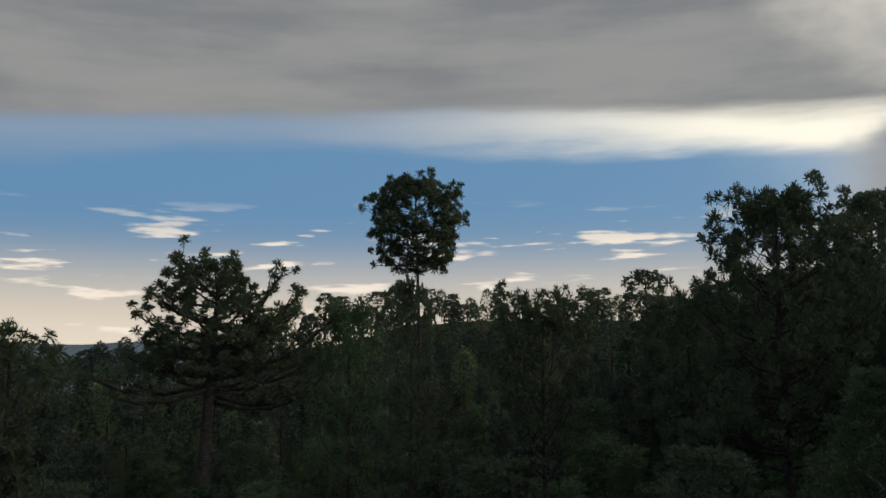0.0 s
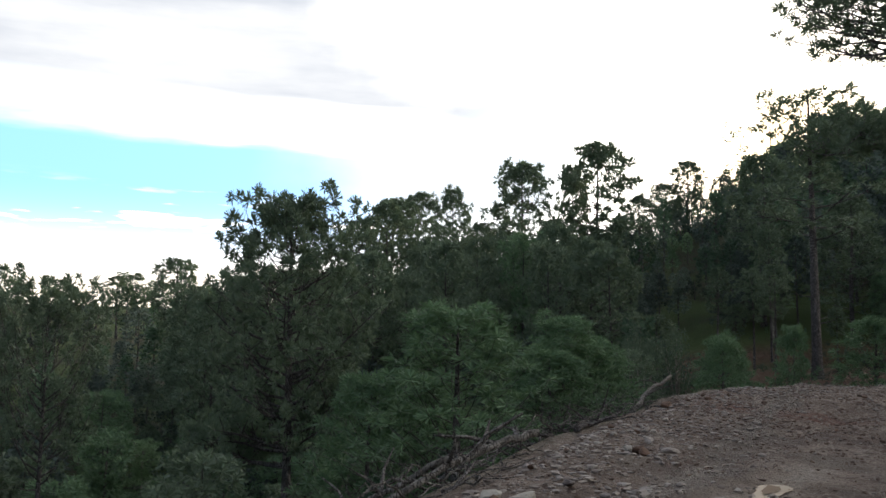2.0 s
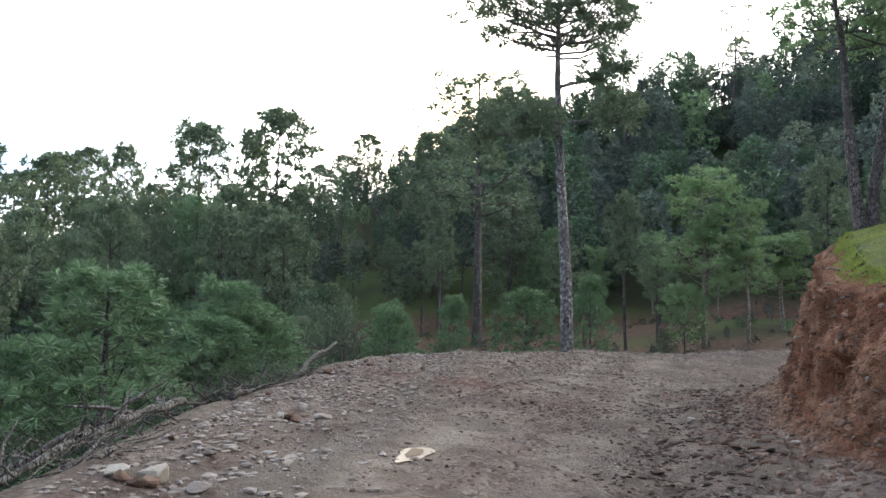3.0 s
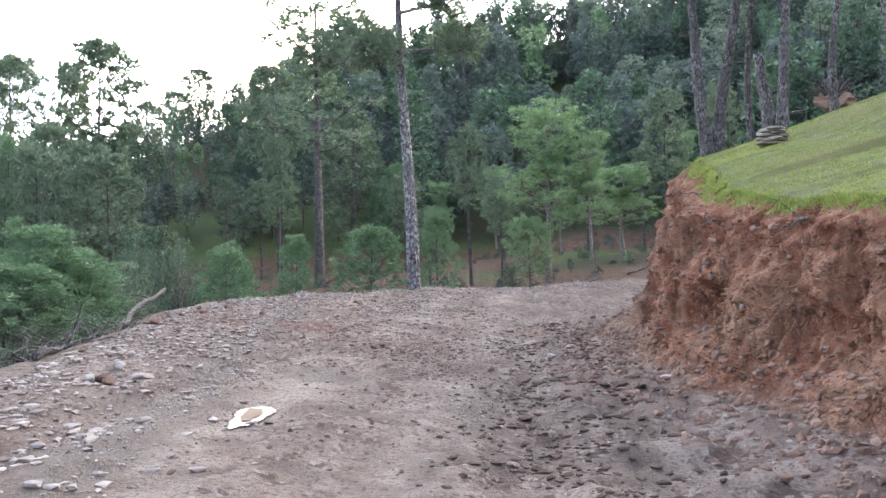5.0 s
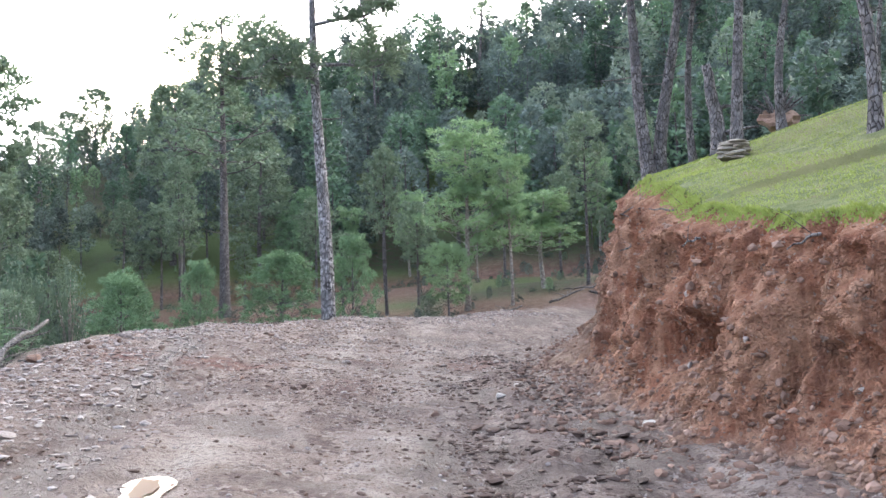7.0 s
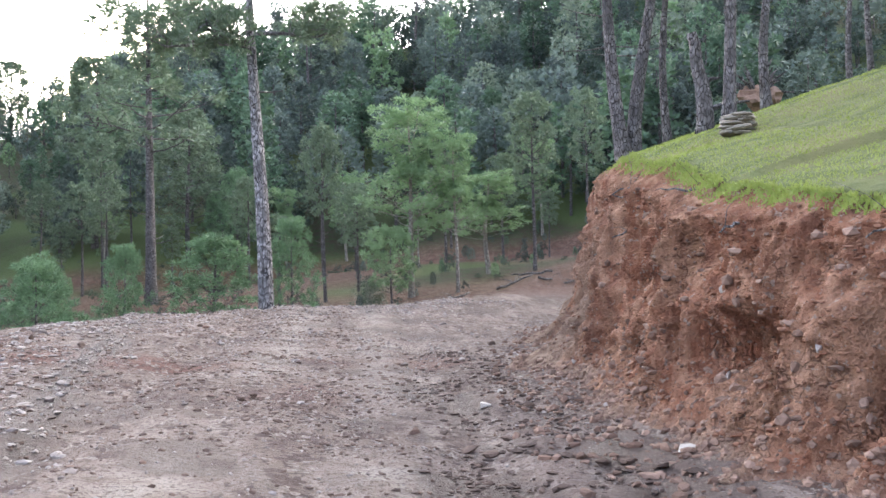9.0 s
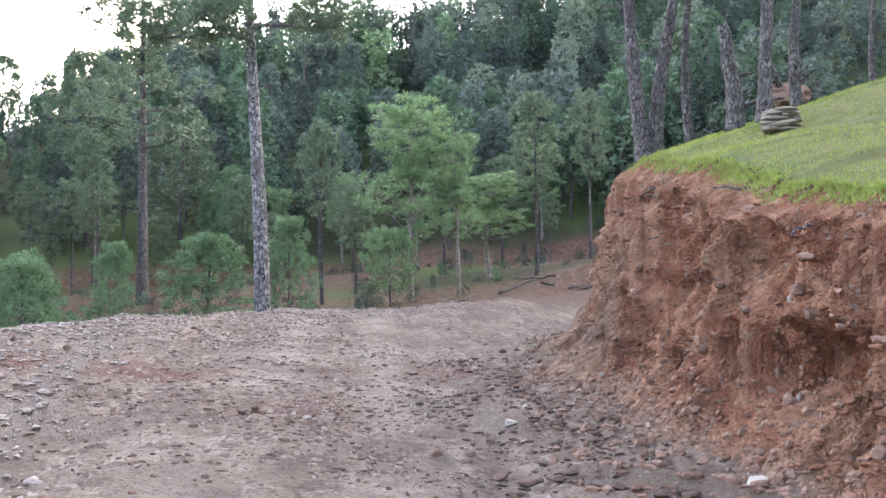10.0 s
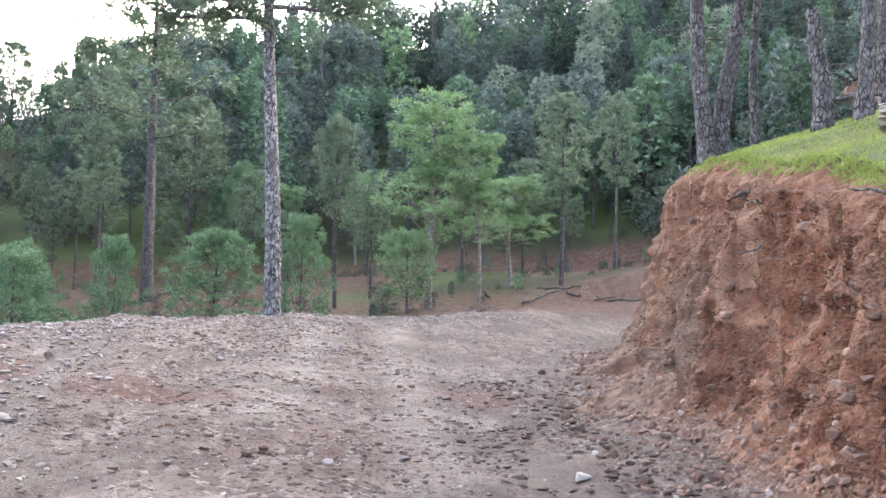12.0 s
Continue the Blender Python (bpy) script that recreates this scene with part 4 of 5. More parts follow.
def woodland():
    """The far trees, too many to tell apart: one mesh."""
    protos = []
    for s in range(5):
        rng, g, w = random.Random(300 + s), Geo(), Geo()
        w.tube([Vector((0, 0, -0.05)), Vector((0.01, 0, 0.5)), Vector((0, 0.01, 0.95))], [0.013, 0.009, 0.003], 5)
        for i in range(56):
            u = (i + rng.random()) / 56
            a, rr = i * 2.4, 0.17 * envelope(("cone", "round", "open")[s % 3], u) * math.sqrt(rng.uniform(0.5, 1.1))
            g.pom(rng, Vector((math.cos(a) * rr, math.sin(a) * rr, 0.25 + 0.03 * s + (0.72 - 0.03 * s) * u)), Vector((math.cos(a) * 0.5, math.sin(a) * 0.5, 0.8)), 0.062, 13, 0.0145)
        protos.append((g, w, 0))
    for s in range(4):
        rng, g, w = random.Random(330 + s), Geo(), Geo()
        w.tube([Vector((0, 0, -0.05)), Vector((0, 0, 0.6))], [0.02, 0.01], 5)
        for i in range(34):
            a, q = rng.uniform(0, 6.28), rng.random()
            rr = 0.42 * math.sqrt(rng.random())
            g.leaves(rng, Vector((math.cos(a) * rr, math.sin(a) * rr, 0.15 + 0.75 * q * (1 - (rr / 0.55) ** 2) + 0.05)), 0.10, 26, 0.026)
        protos.append((g, w, 1))
    arrays = [[(np.array(q.v), np.array([(f if len(f) == 3 else f[:3]) for f in q.f if len(f) < 5] + [(f[0], f[2], f[3]) for f in q.f if len(f) == 4])) for q in (g, w)] + [kind] for g, w, kind in protos]
    rng = random.Random(9)
    spec = [(spots(1, 380, -14, 27, 54, 112, 1.8), (4.5, 8.0), 0.35), (spots(2, 240, -8, 32, 52, 108, 1.8), (3.2, 5.5), 0.8),
            (spots(5, 360, -95, -13, 52, 118, 2.6), (3.0, 5.2), 0.15), (spots(15, 150, -34, -12, 54, 98, 1.6), (2.4, 4.4), 0.2), (spots(7, 90, 18, 60, 24, 80, 2.4), (5.0, 8.5), 0.4), (spots(8, 160, -95, -20, 30, 60, 2.0), (3.0, 5.0), 0.2),
            (spots(11, 260, -26, 26, 26, 54, 0.6), (0.35, 0.9), 0.7), (spots(12, 120, -80, -20, 8, 30, 1.0), (0.6, 1.4), 0.5), (spots(13, 260, -84, -26, 22, 62, 1.1), (0.8, 2.2), 0.45)]
    verts, quads, mats, tones, base = [], [], [], [], 0
    for places, (h0, h1), oaks in spec:
        pts = np.array(places)
        zs = land(pts[:, 0], pts[:, 1])
        for (x, y), z in zip(places, zs):
            pick = rng.randrange(5, 9) if rng.random() < oaks else rng.randrange(5)
            h, a = rng.uniform(h0, h1) * (0.72 if pick > 4 else 1.0), rng.uniform(0, 6.28)
            wd, tone = h * rng.uniform(0.9, 1.4), rng.random()
            for k, (v, f) in enumerate(arrays[pick][:2]):
                q = np.stack([(v[:, 0] * math.cos(a) - v[:, 1] * math.sin(a)) * wd + x, (v[:, 0] * math.sin(a) + v[:, 1] * math.cos(a)) * wd + y, v[:, 2] * h + z - 0.05], 1)
                verts.append(q)
                quads.append(f + base)
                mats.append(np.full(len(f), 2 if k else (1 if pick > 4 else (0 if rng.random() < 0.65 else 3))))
                tones.append(np.full(len(q), tone, np.float32))
                base += len(q)
    verts, quads, mats = np.concatenate(verts), np.concatenate(quads), np.concatenate(mats)
    me = bpy.data.meshes.new("woodland")
    me.vertices.add(len(verts))
    me.vertices.foreach_set("co", verts.astype(np.float32).ravel())
    me.loops.add(quads.size)
    me.loops.foreach_set("vertex_index", quads.astype(np.int32).ravel())
    me.polygons.add(len(quads))
    me.polygons.foreach_set("loop_start", np.arange(0, quads.size, 3, dtype=np.int32))
    me.update(calc_edges=True)
    me.attributes.new("tone", "FLOAT", "POINT").data.foreach_set("value", np.concatenate(tones))
    for mt in (M_FAR_HAZED, M_OAK, M_BARK, M_YOUNG):
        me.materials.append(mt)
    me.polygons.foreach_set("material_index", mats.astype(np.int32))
    tagged(new("woodland", me), "distant mixed pine and oak woods covering the hillside", "trees", kind="stuff")


wooded(3, ("fill", "young", "slim", "fill", "pale"), 84, -82, -20, 20, 46, 2.8, 5.0, 1.9)
wooded(4, ("young", "fill", "young"), 46, -80, -22, 11, 30, 1.8, 3.4, 1.6)
wooded(6, ("pale", "slim", "fill", "slim"), 17, -16, 20, 42, 54, 3.0, 5.5, 2.4)
rng = random.Random(71)
for n, (x, y) in enumerate(spots(21, 52, -50, -23, 34, 62, 2.4)):
    az, r = math.degrees(math.atan2(x - 1, y - 2)), math.hypot(x - 1, y - 2)
    top = 1 + r * math.tan(radians(np.interp(az, (-50, -40, -33, -24), (4.5, 6.8, 9.3, 9.0)) - rng.uniform(0, 3.0)))
    if top - ground_height(x, y) > 2.5:
        tree(("ridge", "fill", "mid2")[n % 3], x, y, top, (2.9, 2.9, 3.2)[n % 3])
woodland()


# ---- things along the road ----
def scatter_mesh(name, seed, count, place, size0, size1, mat, label, flat=0.8):
    """Small broken stones lying on the ground, past counting: one mesh."""
    rng = np.random.default_rng(seed)
    ico = rock_mesh("pebble_shape", seed, mat, flat, 0.3, 0)
    co = np.array([v.co for v in ico.vertices])
    fs = np.array([tuple(p.vertices) for p in ico.polygons])
    bpy.data.meshes.remove(ico)
    got = place(rng, count)
    x, y = got[0], got[1]
    n = len(x)
    z = got[2] if len(got) > 2 else land(x, y)
    s = size0 + (size1 - size0) * rng.random(n) ** 3
    a = rng.random(n) * 6.283
    st = np.stack([s * rng.uniform(0.7, 1.5, n), s * rng.uniform(0.6, 1.0, n), s * rng.uniform(0.5, 1.1, n)], 1)
    v = co[None] * st[:, None] * rng.uniform(0.75, 1.25, (n, len(co), 1))
    c, q = np.cos(a)[:, None], np.sin(a)[:, None]
    out = np.stack([v[..., 0] * c - v[..., 1] * q + x[:, None], v[..., 0] * q + v[..., 1] * c + y[:, None], v[..., 2] + (z + s * 0.12)[:, None]], -1)
    f = fs[None] + (np.arange(n) * len(co))[:, None, None]
    me = bpy.data.meshes.new(name)
    me.from_pydata(out.reshape(-1, 3).tolist(), [], f.reshape(-1, 3).tolist())
    me.materials.append(mat)
    tagged(new(name, me), label, "gravel", kind="stuff")


def on_road(x0, x1, y0, y1, clump=0.0):
    def place(rng, count):
        x, y = rng.uniform(x0, x1, count * 3), y0 + (y1 - y0) * rng.random(count * 3) ** 0.8
        ok = inside_road(x, y)
        if clump:
            ok &= vnoise(x, y, 0.9, 31) + 0.5 > rng.random(count * 3) * clump
        return x[ok][:count], y[ok][:count]
    return place


def along(line_points, d0, d1, y0, y1):
    """Places near the foot of the bank (or the road's edge)."""
    def place(rng, count):
        x, y = rng.uniform(-7, 8, count * 14), rng.uniform(y0, y1, count * 14)
        d, _ = near_line(x, y, line_points)
        d = np.where(inside_road(x, y), d, -d)
        ok = (d > d0) & (d < d0 + (d1 - d0) * rng.random(len(x)) ** 0.7)
        return x[ok][:count], y[ok][:count]
    return place


def on_rut(rng, count):
    """Along the churned ruts that bend round the bank's foot."""
    y = 4 + 14 * rng.random(count * 6)
    x = 1.95 + np.where(rng.random(count * 6) < 0.55, 0.0, 0.75) + rng.normal(0, 0.26, count * 6) + 0.05 * (y - 9)
    ok = inside_road(x, y) & (vnoise(x, y, 0.55, 33) + 0.35 > rng.random(count * 6) * 0.75)
    return x[ok][:count], y[ok][:count]


def on_face(s0, s1, h0, h1):
    def place(rng, count):
        q = bank_surface(rng.uniform(s0, s1, count), h0 + (h1 - h0) * rng.random(count) ** 1.6)[0]
        return q[:, 0], q[:, 1], q[:, 2] - 0.006
    return place


scatter_mesh("gravel", 7, 3500, on_face(2.4, 9.5, 0.0, 0.3), 0.012, 0.055, M_REDSTONE, "crumbled earth lying on the foot of the bank")
scatter_mesh("gravel", 10, 700, on_face(3.0, 9.2, 0.0, 0.9), 0.02, 0.085, M_REDSTONE, "brown stones and clods bedded in the cut earth bank")
scatter_mesh("dirt_crumbs", 8, 4000, on_face(2.4, 9.0, 0.1, 0.97), 0.01, 0.04, M_EARTH, "lumps of orange earth on the face of the bank")
scatter_mesh("gravel", 1, 6500, on_road(-5, 4.5, 2.5, 20, 1.3), 0.005, 0.026, M_STONE, "small grey-brown gravel strewn over the dirt road")
scatter_mesh("gravel", 2, 5600, along(EDGE, 0.0, 2.6, 2, 30), 0.012, 0.06, M_STONE, "broken grey stones along the outer edge of the dirt road", 0.55)
scatter_mesh("gravel", 3, 4000, along(FOOT, -0.15, 1.1, 4, 24), 0.01, 0.06, M_REDSTONE, "crumbled red earth and stones at the foot of the bank")
scatter_mesh("dirt_crumbs", 4, 2300, on_rut, 0.008, 0.05, M_MUD, "dark churned mud crumbs in the wheel ruts", 0.5)
scatter_mesh("dirt_crumbs", 5, 5500, on_road(-4.2, 1.8, 9.5, 25, 1.2), 0.01, 0.05, M_CLOD, "dark soil crumbs on the dirt road", 0.5)
scatter_mesh("gravel", 6, 1800, on_road(-6, 6, 16, 34, 1.3), 0.015, 0.06, M_STONE, "coarse grey gravel on the crest of the dirt road")

ROCKS = [rock_mesh("stone_shape", 60 + i, (M_STONE, M_REDSTONE, M_CLOD, M_STONE)[i % 4], (0.6, 0.75, 0.8, 0.5)[i % 4], 0.25, 1, 0.42) for i in range(12)]
CLODS = [rock_mesh("clod_shape", 80 + i, M_CLOD if i < 2 else M_MUD, 0.55, 1.0, 1, 0.35) for i in range(5)]
PALES = [rock_mesh("pale_stone_shape", 90 + i, M_WHITE, 0.75, 0.1, 1, 0.4) for i in range(3)]


def stone(x, y, size, mesh, label, name="stone", group="stones on the road", sink=0.25, tilt=8, flat=1.0):
    ob = tagged(new(name, mesh), label, "stone" if name == "stone" else "clod", group)
    ob.matrix_basis = pose(x, y, ground_height(x, y) + size * (0.5 - sink) * flat, tilt, tilt * 0.6, (x * 371 + y * 97) % 360) @ Matrix.Diagonal((size, size * 0.8, size * 0.8 * flat, 1))
    return ob


stone(-1.75, 3.87, 0.17, PALES[0], "large pale angular stone at the road's edge", sink=0.1)
stone(-1.98, 3.72, 0.13, PALES[1], "pale block of stone at the road's edge", sink=0.1)
stone(-1.72, 3.70, 0.11, ROCKS[1], "red-brown stone under the pale stones", sink=0.2)
stone(-1.88, 3.60, 0.10, ROCKS[5], "red-brown stone beside the pale stones", sink=0.2)
stone(-1.25, 3.6, 0.13, ROCKS[3], "flat grey stone lying on the dirt", sink=0.3)
stone(-1.75, 7.5, 0.13, ROCKS[7], "upright grey stone on the dirt", sink=0.0)
stone(-2.05, 7.35, 0.12, ROCKS[1], "brown stone in a small heap", sink=0.1)
stone(-2.15, 7.25, 0.09, PALES[2], "small pale stone in a small heap", sink=0.1)
stone(-1.95, 7.2, 0.10, ROCKS[5], "red-brown stone in a small heap", sink=0.1)
stone(-3.9, 14.0, 0.16, ROCKS[1], "pinkish stone at the road's edge beside the dead branch", sink=0.1)
stone(0.0, 12.0, 0.09, CLODS[0], "dark clod of earth standing up from the road", "clod", sink=0.0)
stone(-0.12, 11.8, 0.06, CLODS[1], "small dark clod of earth on the road", "clod", sink=0.1)
stone(2.33, 11.77, 0.085, PALES[0], "pale rounded stone in the wet rut", sink=0.2)
stone(2.6, 12.4, 0.06, PALES[2], "small pale stone near the bank", sink=0.2)
stone(3.35, 8.9, 0.10, PALES[1], "pale stone at the foot of the bank", sink=0.2)
stone(3.55, 9.3, 0.09, ROCKS[0], "grey stone fallen from the bank", sink=0.2)
for i in range(15):
    rng_c = random.Random(700 + i)
    stone(rng_c.uniform(1.75, 3.1), rng_c.uniform(6.5, 13.0), rng_c.uniform(0.05, 0.13), CLODS[i % 5], "dark lump of churned mud beside the rut", "clod", sink=0.25, flat=0.6)
for i in range(9):
    rng_i = random.Random(500 + i)
    stone(1.9 + 0.18 * i * 0.9, 9.95 - 0.2 * i + rng_i.uniform(-0.1, 0.1), rng_i.uniform(0.07, 0.14), CLODS[i % 5], "dark wet lump of churned mud", "clod", sink=0.2, flat=0.7)
rng = random.Random(77)
made = 0
while made < 162:
    x, y = rng.uniform(-5, 4.2), 3 + 19 * rng.random() ** 1.2
    px, py = np.array([x]), np.array([y])
    dF, dE = near_line(px, py, FOOT)[0][0], near_line(px, py, EDGE)[0][0]
    if not inside_road(px, py)[0] or (rng.random() > 0.25 and min(dF, dE) > 1.0) or (-1.0 < x < 1.0 and rng.random() < 0.6):
        continue
    made += 1
    red = dF < 1.2
    stone(x, y, 0.03 + 0.07 * rng.random() ** 2, ROCKS[rng.choice((1, 5, 9, 2)) if red else rng.randrange(12)], "reddish stone crumbled from the bank" if red else "loose grey-brown stone on the dirt road", tilt=rng.uniform(-20, 20))


def bank_point(s, h, out=0.0):
    """A place on the bank's face, and the way into the bank."""
    p, n = foot_frame(s)
    q = bank_surface([s], [h])[0][0]
    return Vector((q[0] - n[0] * out, q[1] - n[1] * out, q[2])), n


rng = random.Random(91)
for i in range(118):
    s, h = rng.uniform(2.6, 9.0) if i % 3 else rng.uniform(6.6, 8.4), rng.uniform(0.03, 0.85) ** 1.2
    p, n = bank_point(s, h, 0.0)
    ob = tagged(new("stone", ROCKS[rng.choice((1, 5, 9, 5, 1, 0))]), "brown stone bedded in the cut earth bank", "stone", "stones in the bank")
    k = 0.02 + 0.055 * rng.random() ** 2
    ob.matrix_basis = Matrix.Translation(p) @ pose(0, 0, 0, rng.uniform(0, 90), rng.uniform(0, 90), rng.uniform(0, 360)) @ Matrix.Diagonal((k, k * 0.8, k * 0.8, 1))


def limb(name, pts, r0, r1, mat, label, category, group="", jitter=0.03, seed=0, twigs=0, parts=7):
    """A dead branch, with twigs of its own."""
    rr = random.Random(seed)
    root = new(name)
    g = Geo()
    path = []
    P = [Vector(p) for p in pts]
    for i in range(len(P) - 1):
        for k in range(4):
            path.append(P[i].lerp(P[i + 1], k / 4) + Vector((rr.uniform(-1, 1), rr.uniform(-1, 1), rr.uniform(-1, 1))) * jitter * (k > 0))
    path.append(P[-1])
    n = len(path) - 1
    g.tube(path, [r0 + (r1 - r0) * i / n for i in range(n + 1)], parts)
    g.part("stem", mat, root, smooth=True)
    for i in range(twigs):
        q = path[rr.randrange(n // 4, n)]
        d = Vector((rr.uniform(-1, 1), rr.uniform(-1, 1), rr.uniform(-0.1, 0.9))).normalized()
        ln = rr.uniform(0.25, 0.7)
        t = Geo()
        t.tube([q, q + d * ln * 0.5 + Vector((0, 0, 0.04)), q + d * ln + Vector((rr.uniform(-0.1, 0.1), 0, 0.02))], [r1 * 0.7, r1 * 0.45, r1 * 0.2], 4)
        t.part("twig", mat, root)
    return tagged(root, label, category, group)


def gz(x, y, up=0.0):
    return (x, y, ground_height(x, y) + up)


# dead wood along the outer edge
limb("dead_branch", [gz(-4.45, 13.6, 0.02), gz(-4.6, 15.0, 0.25), (-4.87, 17.2, 0.72)], 0.055, 0.035, M_DEAD, "grey dead branch sticking up from the road's edge", "branch", "dead branches", 0.03, 1, 2)
limb("dead_branch", [gz(-3.6, 9.2, 0.05), gz(-4.05, 11.0, 0.06), gz(-4.35, 12.6, 0.06)], 0.05, 0.03, M_BARK, "dark fallen limb lying along the road's edge", "branch", "dead branches", 0.04, 2, 4)
limb("dead_branch", [gz(-3.9, 3.6, 0.25), gz(-3.3, 5.0, 0.18), gz(-3.05, 5.9, 0.2), gz(-2.9, 6.5, 0.26)], 0.03, 0.045, M_DEAD, "long grey dead limb on the brush by the road", "branch", "dead branches", 0.03, 3, 6)
limb("dead_branch", [gz(-5.2, 4.4, 0.5), gz(-4.2, 4.9, 0.42), gz(-3.3, 5.4, 0.3)], 0.02, 0.035, M_DEAD, "bleached dead limb across the brush", "branch", "dead branches", 0.04, 4, 5)
rng = random.Random(17)
for i in range(80):
    y = rng.uniform(3.0, 14.5)
    x = float(np.interp(y, EDGE[:, 1][1:9], EDGE[:, 0][1:9])) - rng.uniform(0.0, 0.9)
    a, ln = rng.uniform(0, 6.28), rng.uniform(0.5, 1.6)
    dx, dy = math.cos(a) * ln * 0.6, math.sin(a) * ln
    up = rng.uniform(0.02, 0.3)
    limb("dead_branch", [gz(x, y, up * 0.3), (x + dx * 0.5, y + dy * 0.5, ground_height(x, y) + up), (x + dx, y + dy, max(ground_height(x + dx, y + dy), ground_height(x, y) - 0.3) + up * rng.uniform(0.4, 1.5))],
         rng.uniform(0.006, 0.02), 0.004, rng.choice((M_DEAD, M_BARK, M_DEAD)), "thin dry branch in the brush heap beside the road", "branch", "dead branches", 0.03, 100 + i, rng.randrange(2, 6), 5)


for i, (x, y, dx, dy) in enumerate(((8.2, 35.4, 1.9, 0.9), (9.6, 36.4, 1.5, -0.5), (8.9, 36.2, -1.3, 1.1), (6.6, 34.8, 1.4, 0.6), (4.6, 33.2, 0.9, 0.7))):
    limb("dead_branch", [gz(x, y, 0.06), gz(x + dx * 0.5, y + dy * 0.5, 0.12), gz(x + dx, y + dy, 0.2)], 0.05, 0.025, M_DEAD, "dead limb lying among debris at the bend of the road", "branch", "dead branches", 0.05, 60 + i, 4)


def stump(x, y, h, r, label):
    root = new("stump")
    g = Geo()
    z = ground_height(x, y)
    g.tube([(x, y, z - 0.15), (x, y, z + 0.05), (x + 0.02, y, z + h * 0.6), (x + 0.04, y, z + h)], [r * 1.5, r * 1.15, r, r * 0.85], 9)
    g.part("trunk", M_DEAD, root)
    tagged(root, label, "stump")


stump(-2.9, 25.6, 0.5, 0.09, "short grey stump at the far edge of the road")

# snag on the grass slope
limb("dead_tree", [gz(6.6, 16.3, -0.1), (6.6, 16.3, 4.0), (6.45, 16.3, 4.8)], 0.15, 0.08, M_BARK, "dead standing trunk snapped off at the top", "tree", "", 0.03, 9, 2, 9)


def cairn(x, y):
    root = new("cairn")
    base = Vector(gz(x, y, -0.02))
    rr = random.Random(5)
    flats = [rock_mesh("flat_stone_shape", 200 + i, M_FLAT, 0.22, 0.12, 1) for i in range(4)]
    for layer in range(7):
        for k in range(4 if layer < 6 else 3):
            a = k * 1.65 + layer * 0.8
            ob = new("flat_stone", flats[(layer + k) % 4])
            ob.parent = root
            q = 0.135 + 0.025 * rr.random()
            ob.matrix_basis = pose(base.x + math.cos(a) * 0.11, base.y + math.sin(a) * 0.11, base.z + 0.03 + layer * 0.037, rr.uniform(-5, 5), rr.uniform(-5, 5), rr.uniform(0, 360)) @ Matrix.Diagonal((q, q * 0.75, 0.15, 1))
    tagged(root, "small round cairn of stacked flat brown stones on the grass", "cairn")


cairn(5.8, 13.3)


def root_plate(x, y):
    """The upturned root mass of a fallen tree."""
    root = new("root_mass")
    me = rock_mesh("earth_shape", 301, M_REDSTONE, 0.8, 0.9, 2)
    ob = new("earth", me)
    ob.parent = root
    ob.matrix_basis = pose(x, y, ground_height(x, y) + 0.3) @ Matrix.Diagonal((0.42, 0.3, 0.3, 1))
    rr = random.Random(6)
    for i in range(16):
        d = Vector((rr.uniform(-1, 1), rr.uniform(-1, 0.3), rr.uniform(-0.2, 1))).normalized()
        c = Vector((x, y, ground_height(x, y) + 0.35))
        g = Geo()
        g.tube([c + d * 0.2, c + d * 0.4 + Vector((0, 0, 0.03)), c + d * rr.uniform(0.5, 0.7)], [0.035, 0.025, 0.01], 5)
        g.part("root", M_BARK, root)
    tagged(root, "upturned root mass of a fallen tree under the pines", "roots")


root_plate(8.6, 18.6)
for i, (s, h) in enumerate(((7.2, 0.93), (7.35, 0.86), (7.25, 0.72), (7.5, 0.60), (4.6, 0.93), (5.4, 0.9), (6.3, 0.95), (7.6, 0.9))):
    p, n = bank_point(s, h, -0.2)
    out = Vector((-n[0], -n[1], 0))
    rr = random.Random(i + 40)
    ln = rr.uniform(0.35, 0.6)
    limb("root", [p, p + out * ln * 0.6 + Vector((0, rr.uniform(-0.1, 0.1), -0.05)), p + out * ln + Vector((0, rr.uniform(-0.1, 0.2), rr.uniform(-0.2, 0.02)))], 0.022, 0.006, M_DEAD, "bare root hanging out of the cut bank", "root", "roots in the bank", 0.02, i, 1, 5)


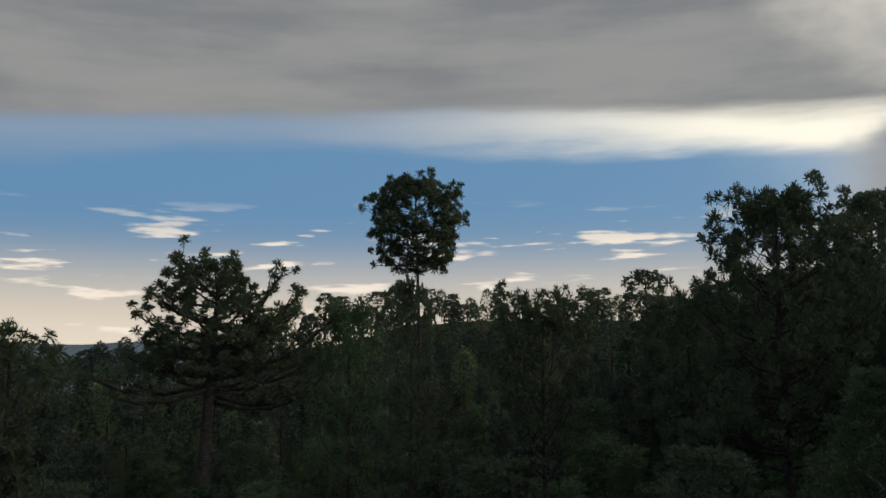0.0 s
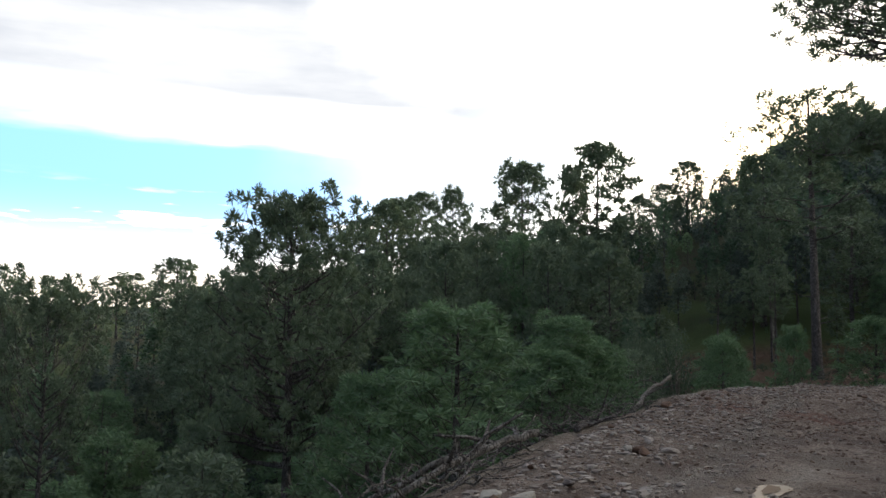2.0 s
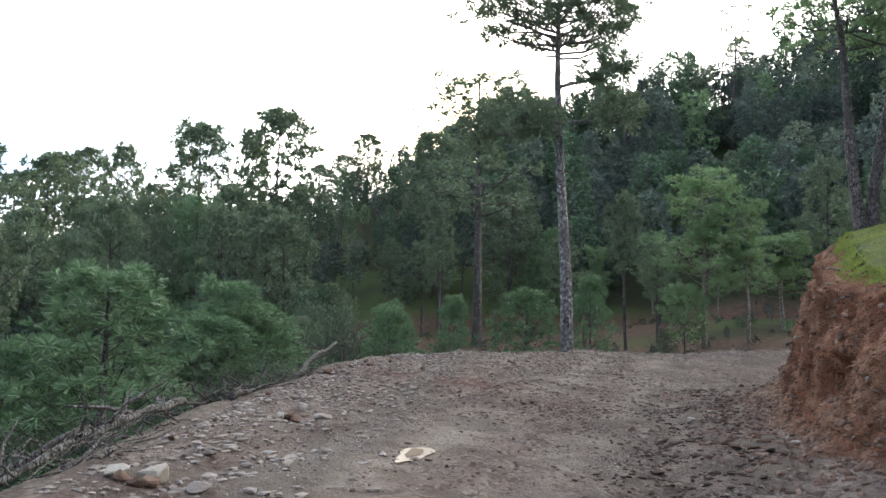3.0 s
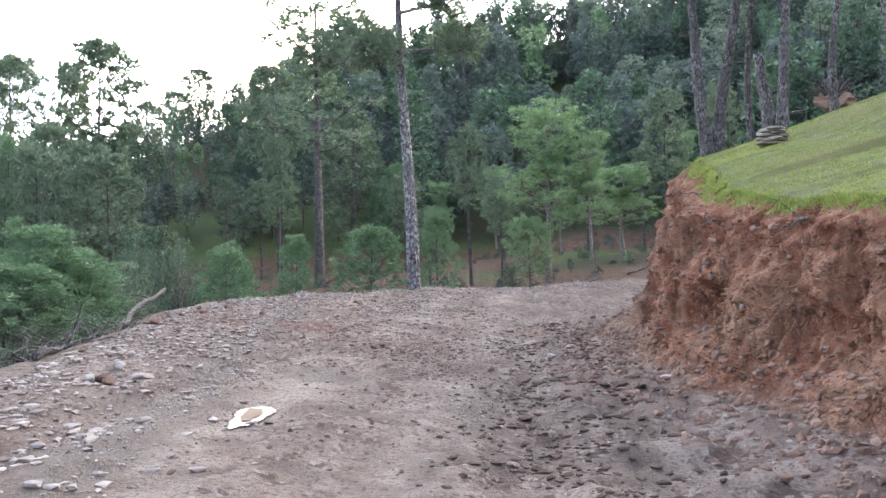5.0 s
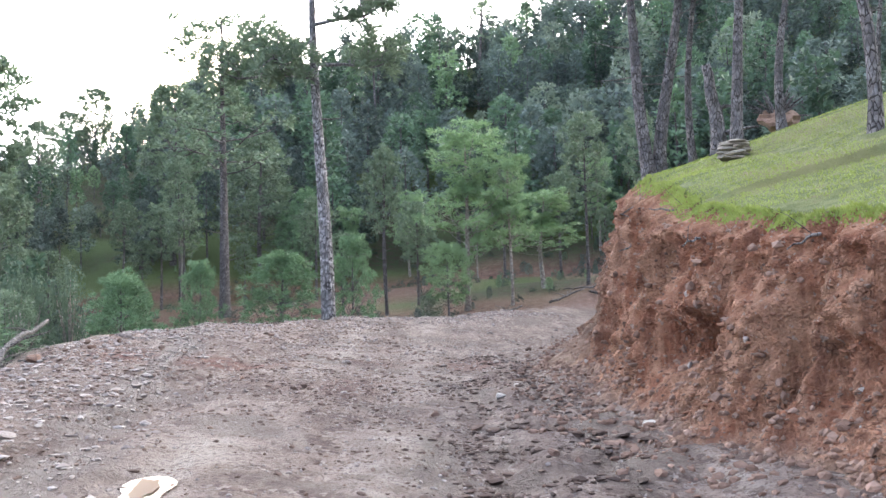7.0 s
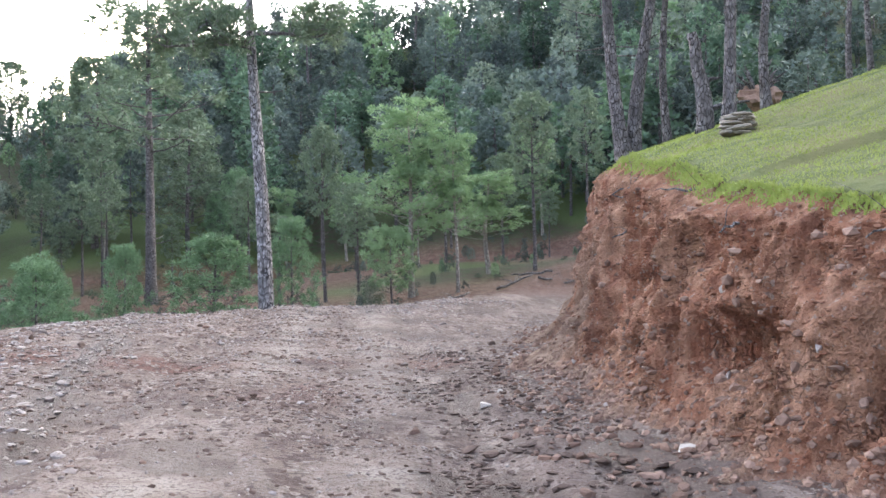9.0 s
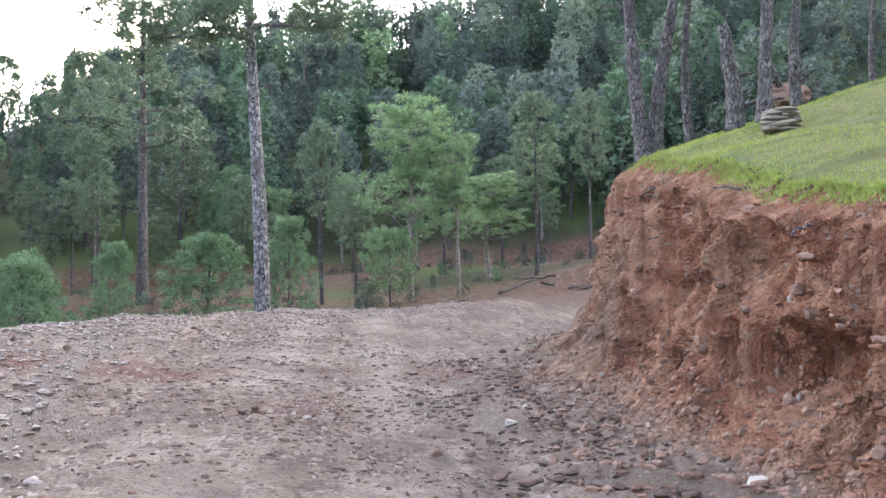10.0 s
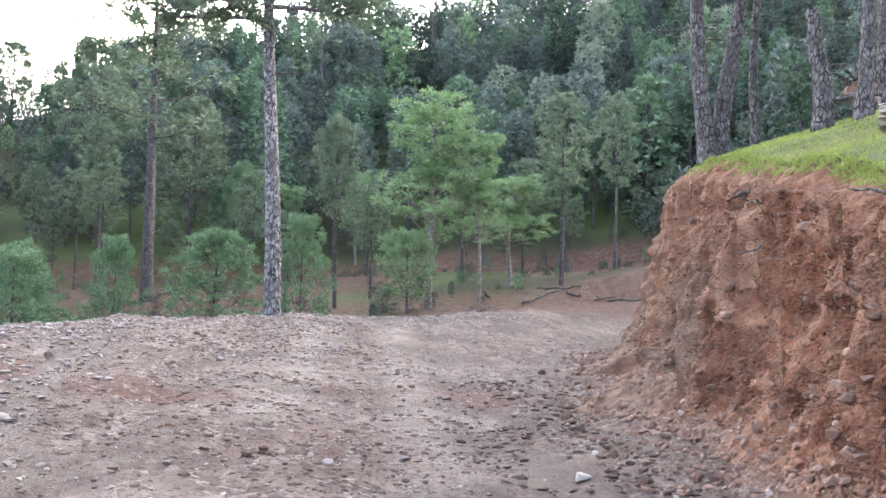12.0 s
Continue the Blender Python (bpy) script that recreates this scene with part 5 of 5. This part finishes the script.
def puddle(x, y):
    m, n, bsdf = material("puddle_water", 0.3)
    bsdf.inputs["Base Color"].default_value = (0.16, 0.10, 0.055, 1)
    bsdf.inputs["Specular IOR Level"].default_value = 0.8
    m2, n2, b2 = material("wet_mud", 0.35)
    b2.inputs["Base Color"].default_value = (0.13, 0.082, 0.048, 1)
    b2.inputs["Roughness"].default_value = 0.7
    z = float(ground_height(x, y))
    for name, mat, ra, rb, up, label in (("puddle", m, 0.15, 0.60, 0.016, "small muddy puddle mirroring the sky in a wheel rut"), ("mud_island", m2, 0.075, 0.33, 0.024, "brown mud standing out of the puddle")):
        v, k = [(0, 0, 0)], 40
        for i in range(k):
            a = 2 * math.pi * i / k
            q = 1 + 0.13 * math.sin(3 * a + 1) + 0.08 * math.sin(5 * a + ra * 40) + 0.06 * math.sin(9 * a)
            v.append((ra * q * math.cos(a), rb * q * math.sin(a), 0))
        me = bpy.data.meshes.new(name)
        me.from_pydata(v, [], [(0, 1 + i, 1 + (i + 1) % k) for i in range(k)])
        me.materials.append(mat)
        ob = tagged(new(name, me), label, "puddle", kind="structure")
        ob.matrix_basis = pose(x, y, z + up, 0, 0, 6)
    stone(x - 0.15, y + 0.1, 0.05, CLODS[3], "dark mud lump at the puddle's rim", "clod", sink=0.2, flat=0.7)
    for i in range(5):
        a = 1.3 + 1.1 * i
        stone(x + 0.27 * math.cos(a), y + 0.72 * math.sin(a), 0.04 + 0.02 * (i % 3), CLODS[i % 5], "brown mud lump round the puddle", "clod", sink=0.35, flat=0.5)


puddle(-0.42, 6.32)


def grass(name, seed, count, place, h0, h1, label, mat):
    """Blades of grass: one mesh."""
    rng = np.random.default_rng(seed)
    got = place(rng, count)
    x, y = got[0], got[1]
    n = len(x)
    z = got[2] if len(got) > 2 else land(x, y) - 0.01
    h, a = rng.uniform(h0, h1, n), rng.random(n) * 6.283
    lx, ly = rng.normal(0, 0.5, n) * h, rng.normal(0, 0.5, n) * h
    w = 0.008 + 0.006 * rng.random(n)
    v = np.stack([np.stack([x - w * np.cos(a), y - w * np.sin(a), z], -1), np.stack([x + w * np.cos(a), y + w * np.sin(a), z], -1), np.stack([x + lx, y + ly, z + h], -1)], 1)
    me = bpy.data.meshes.new(name)
    me.from_pydata(v.reshape(-1, 3).tolist(), [], np.arange(3 * n).reshape(-1, 3).tolist())
    me.materials.append(mat)
    tagged(new(name, me), label, "grass", kind="stuff")


def on_bank(y0, y1, d0, d1):
    def place(rng, count):
        x, y = rng.uniform(3.5, 14, count * 4), rng.uniform(y0, y1, count * 4)
        d, _ = near_line(x, y, FOOT)
        ok = ~inside_road(x, y) & (d > d0) & (d < d0 + (d1 - d0) * rng.random(len(x)) ** 1.3) & (vnoise(x, y, 0.8, 41) > -0.32)
        return x[ok][:count], y[ok][:count]
    return place


def on_lip(rng, count):
    q = bank_surface(rng.uniform(2.2, 9.5, count), 0.92 + 0.08 * rng.random(count) ** 0.45)[0]
    return q[:, 0], q[:, 1], q[:, 2] + 0.01


scatter_mesh("gravel", 9, 2000, on_road(-4, 2.2, 4, 13, 1.0), 0.008, 0.034, M_CLOD, "dark flakes of soil and bark strewn on the road")
grass("grass", 1, 60000, on_bank(5, 22, 1.0, 7), 0.012, 0.038, "short bright green grass on top of the bank", M_GRASS)
grass("grass", 2, 11000, on_lip, 0.015, 0.05, "ragged grass fringe along the lip of the bank", M_GRASS)
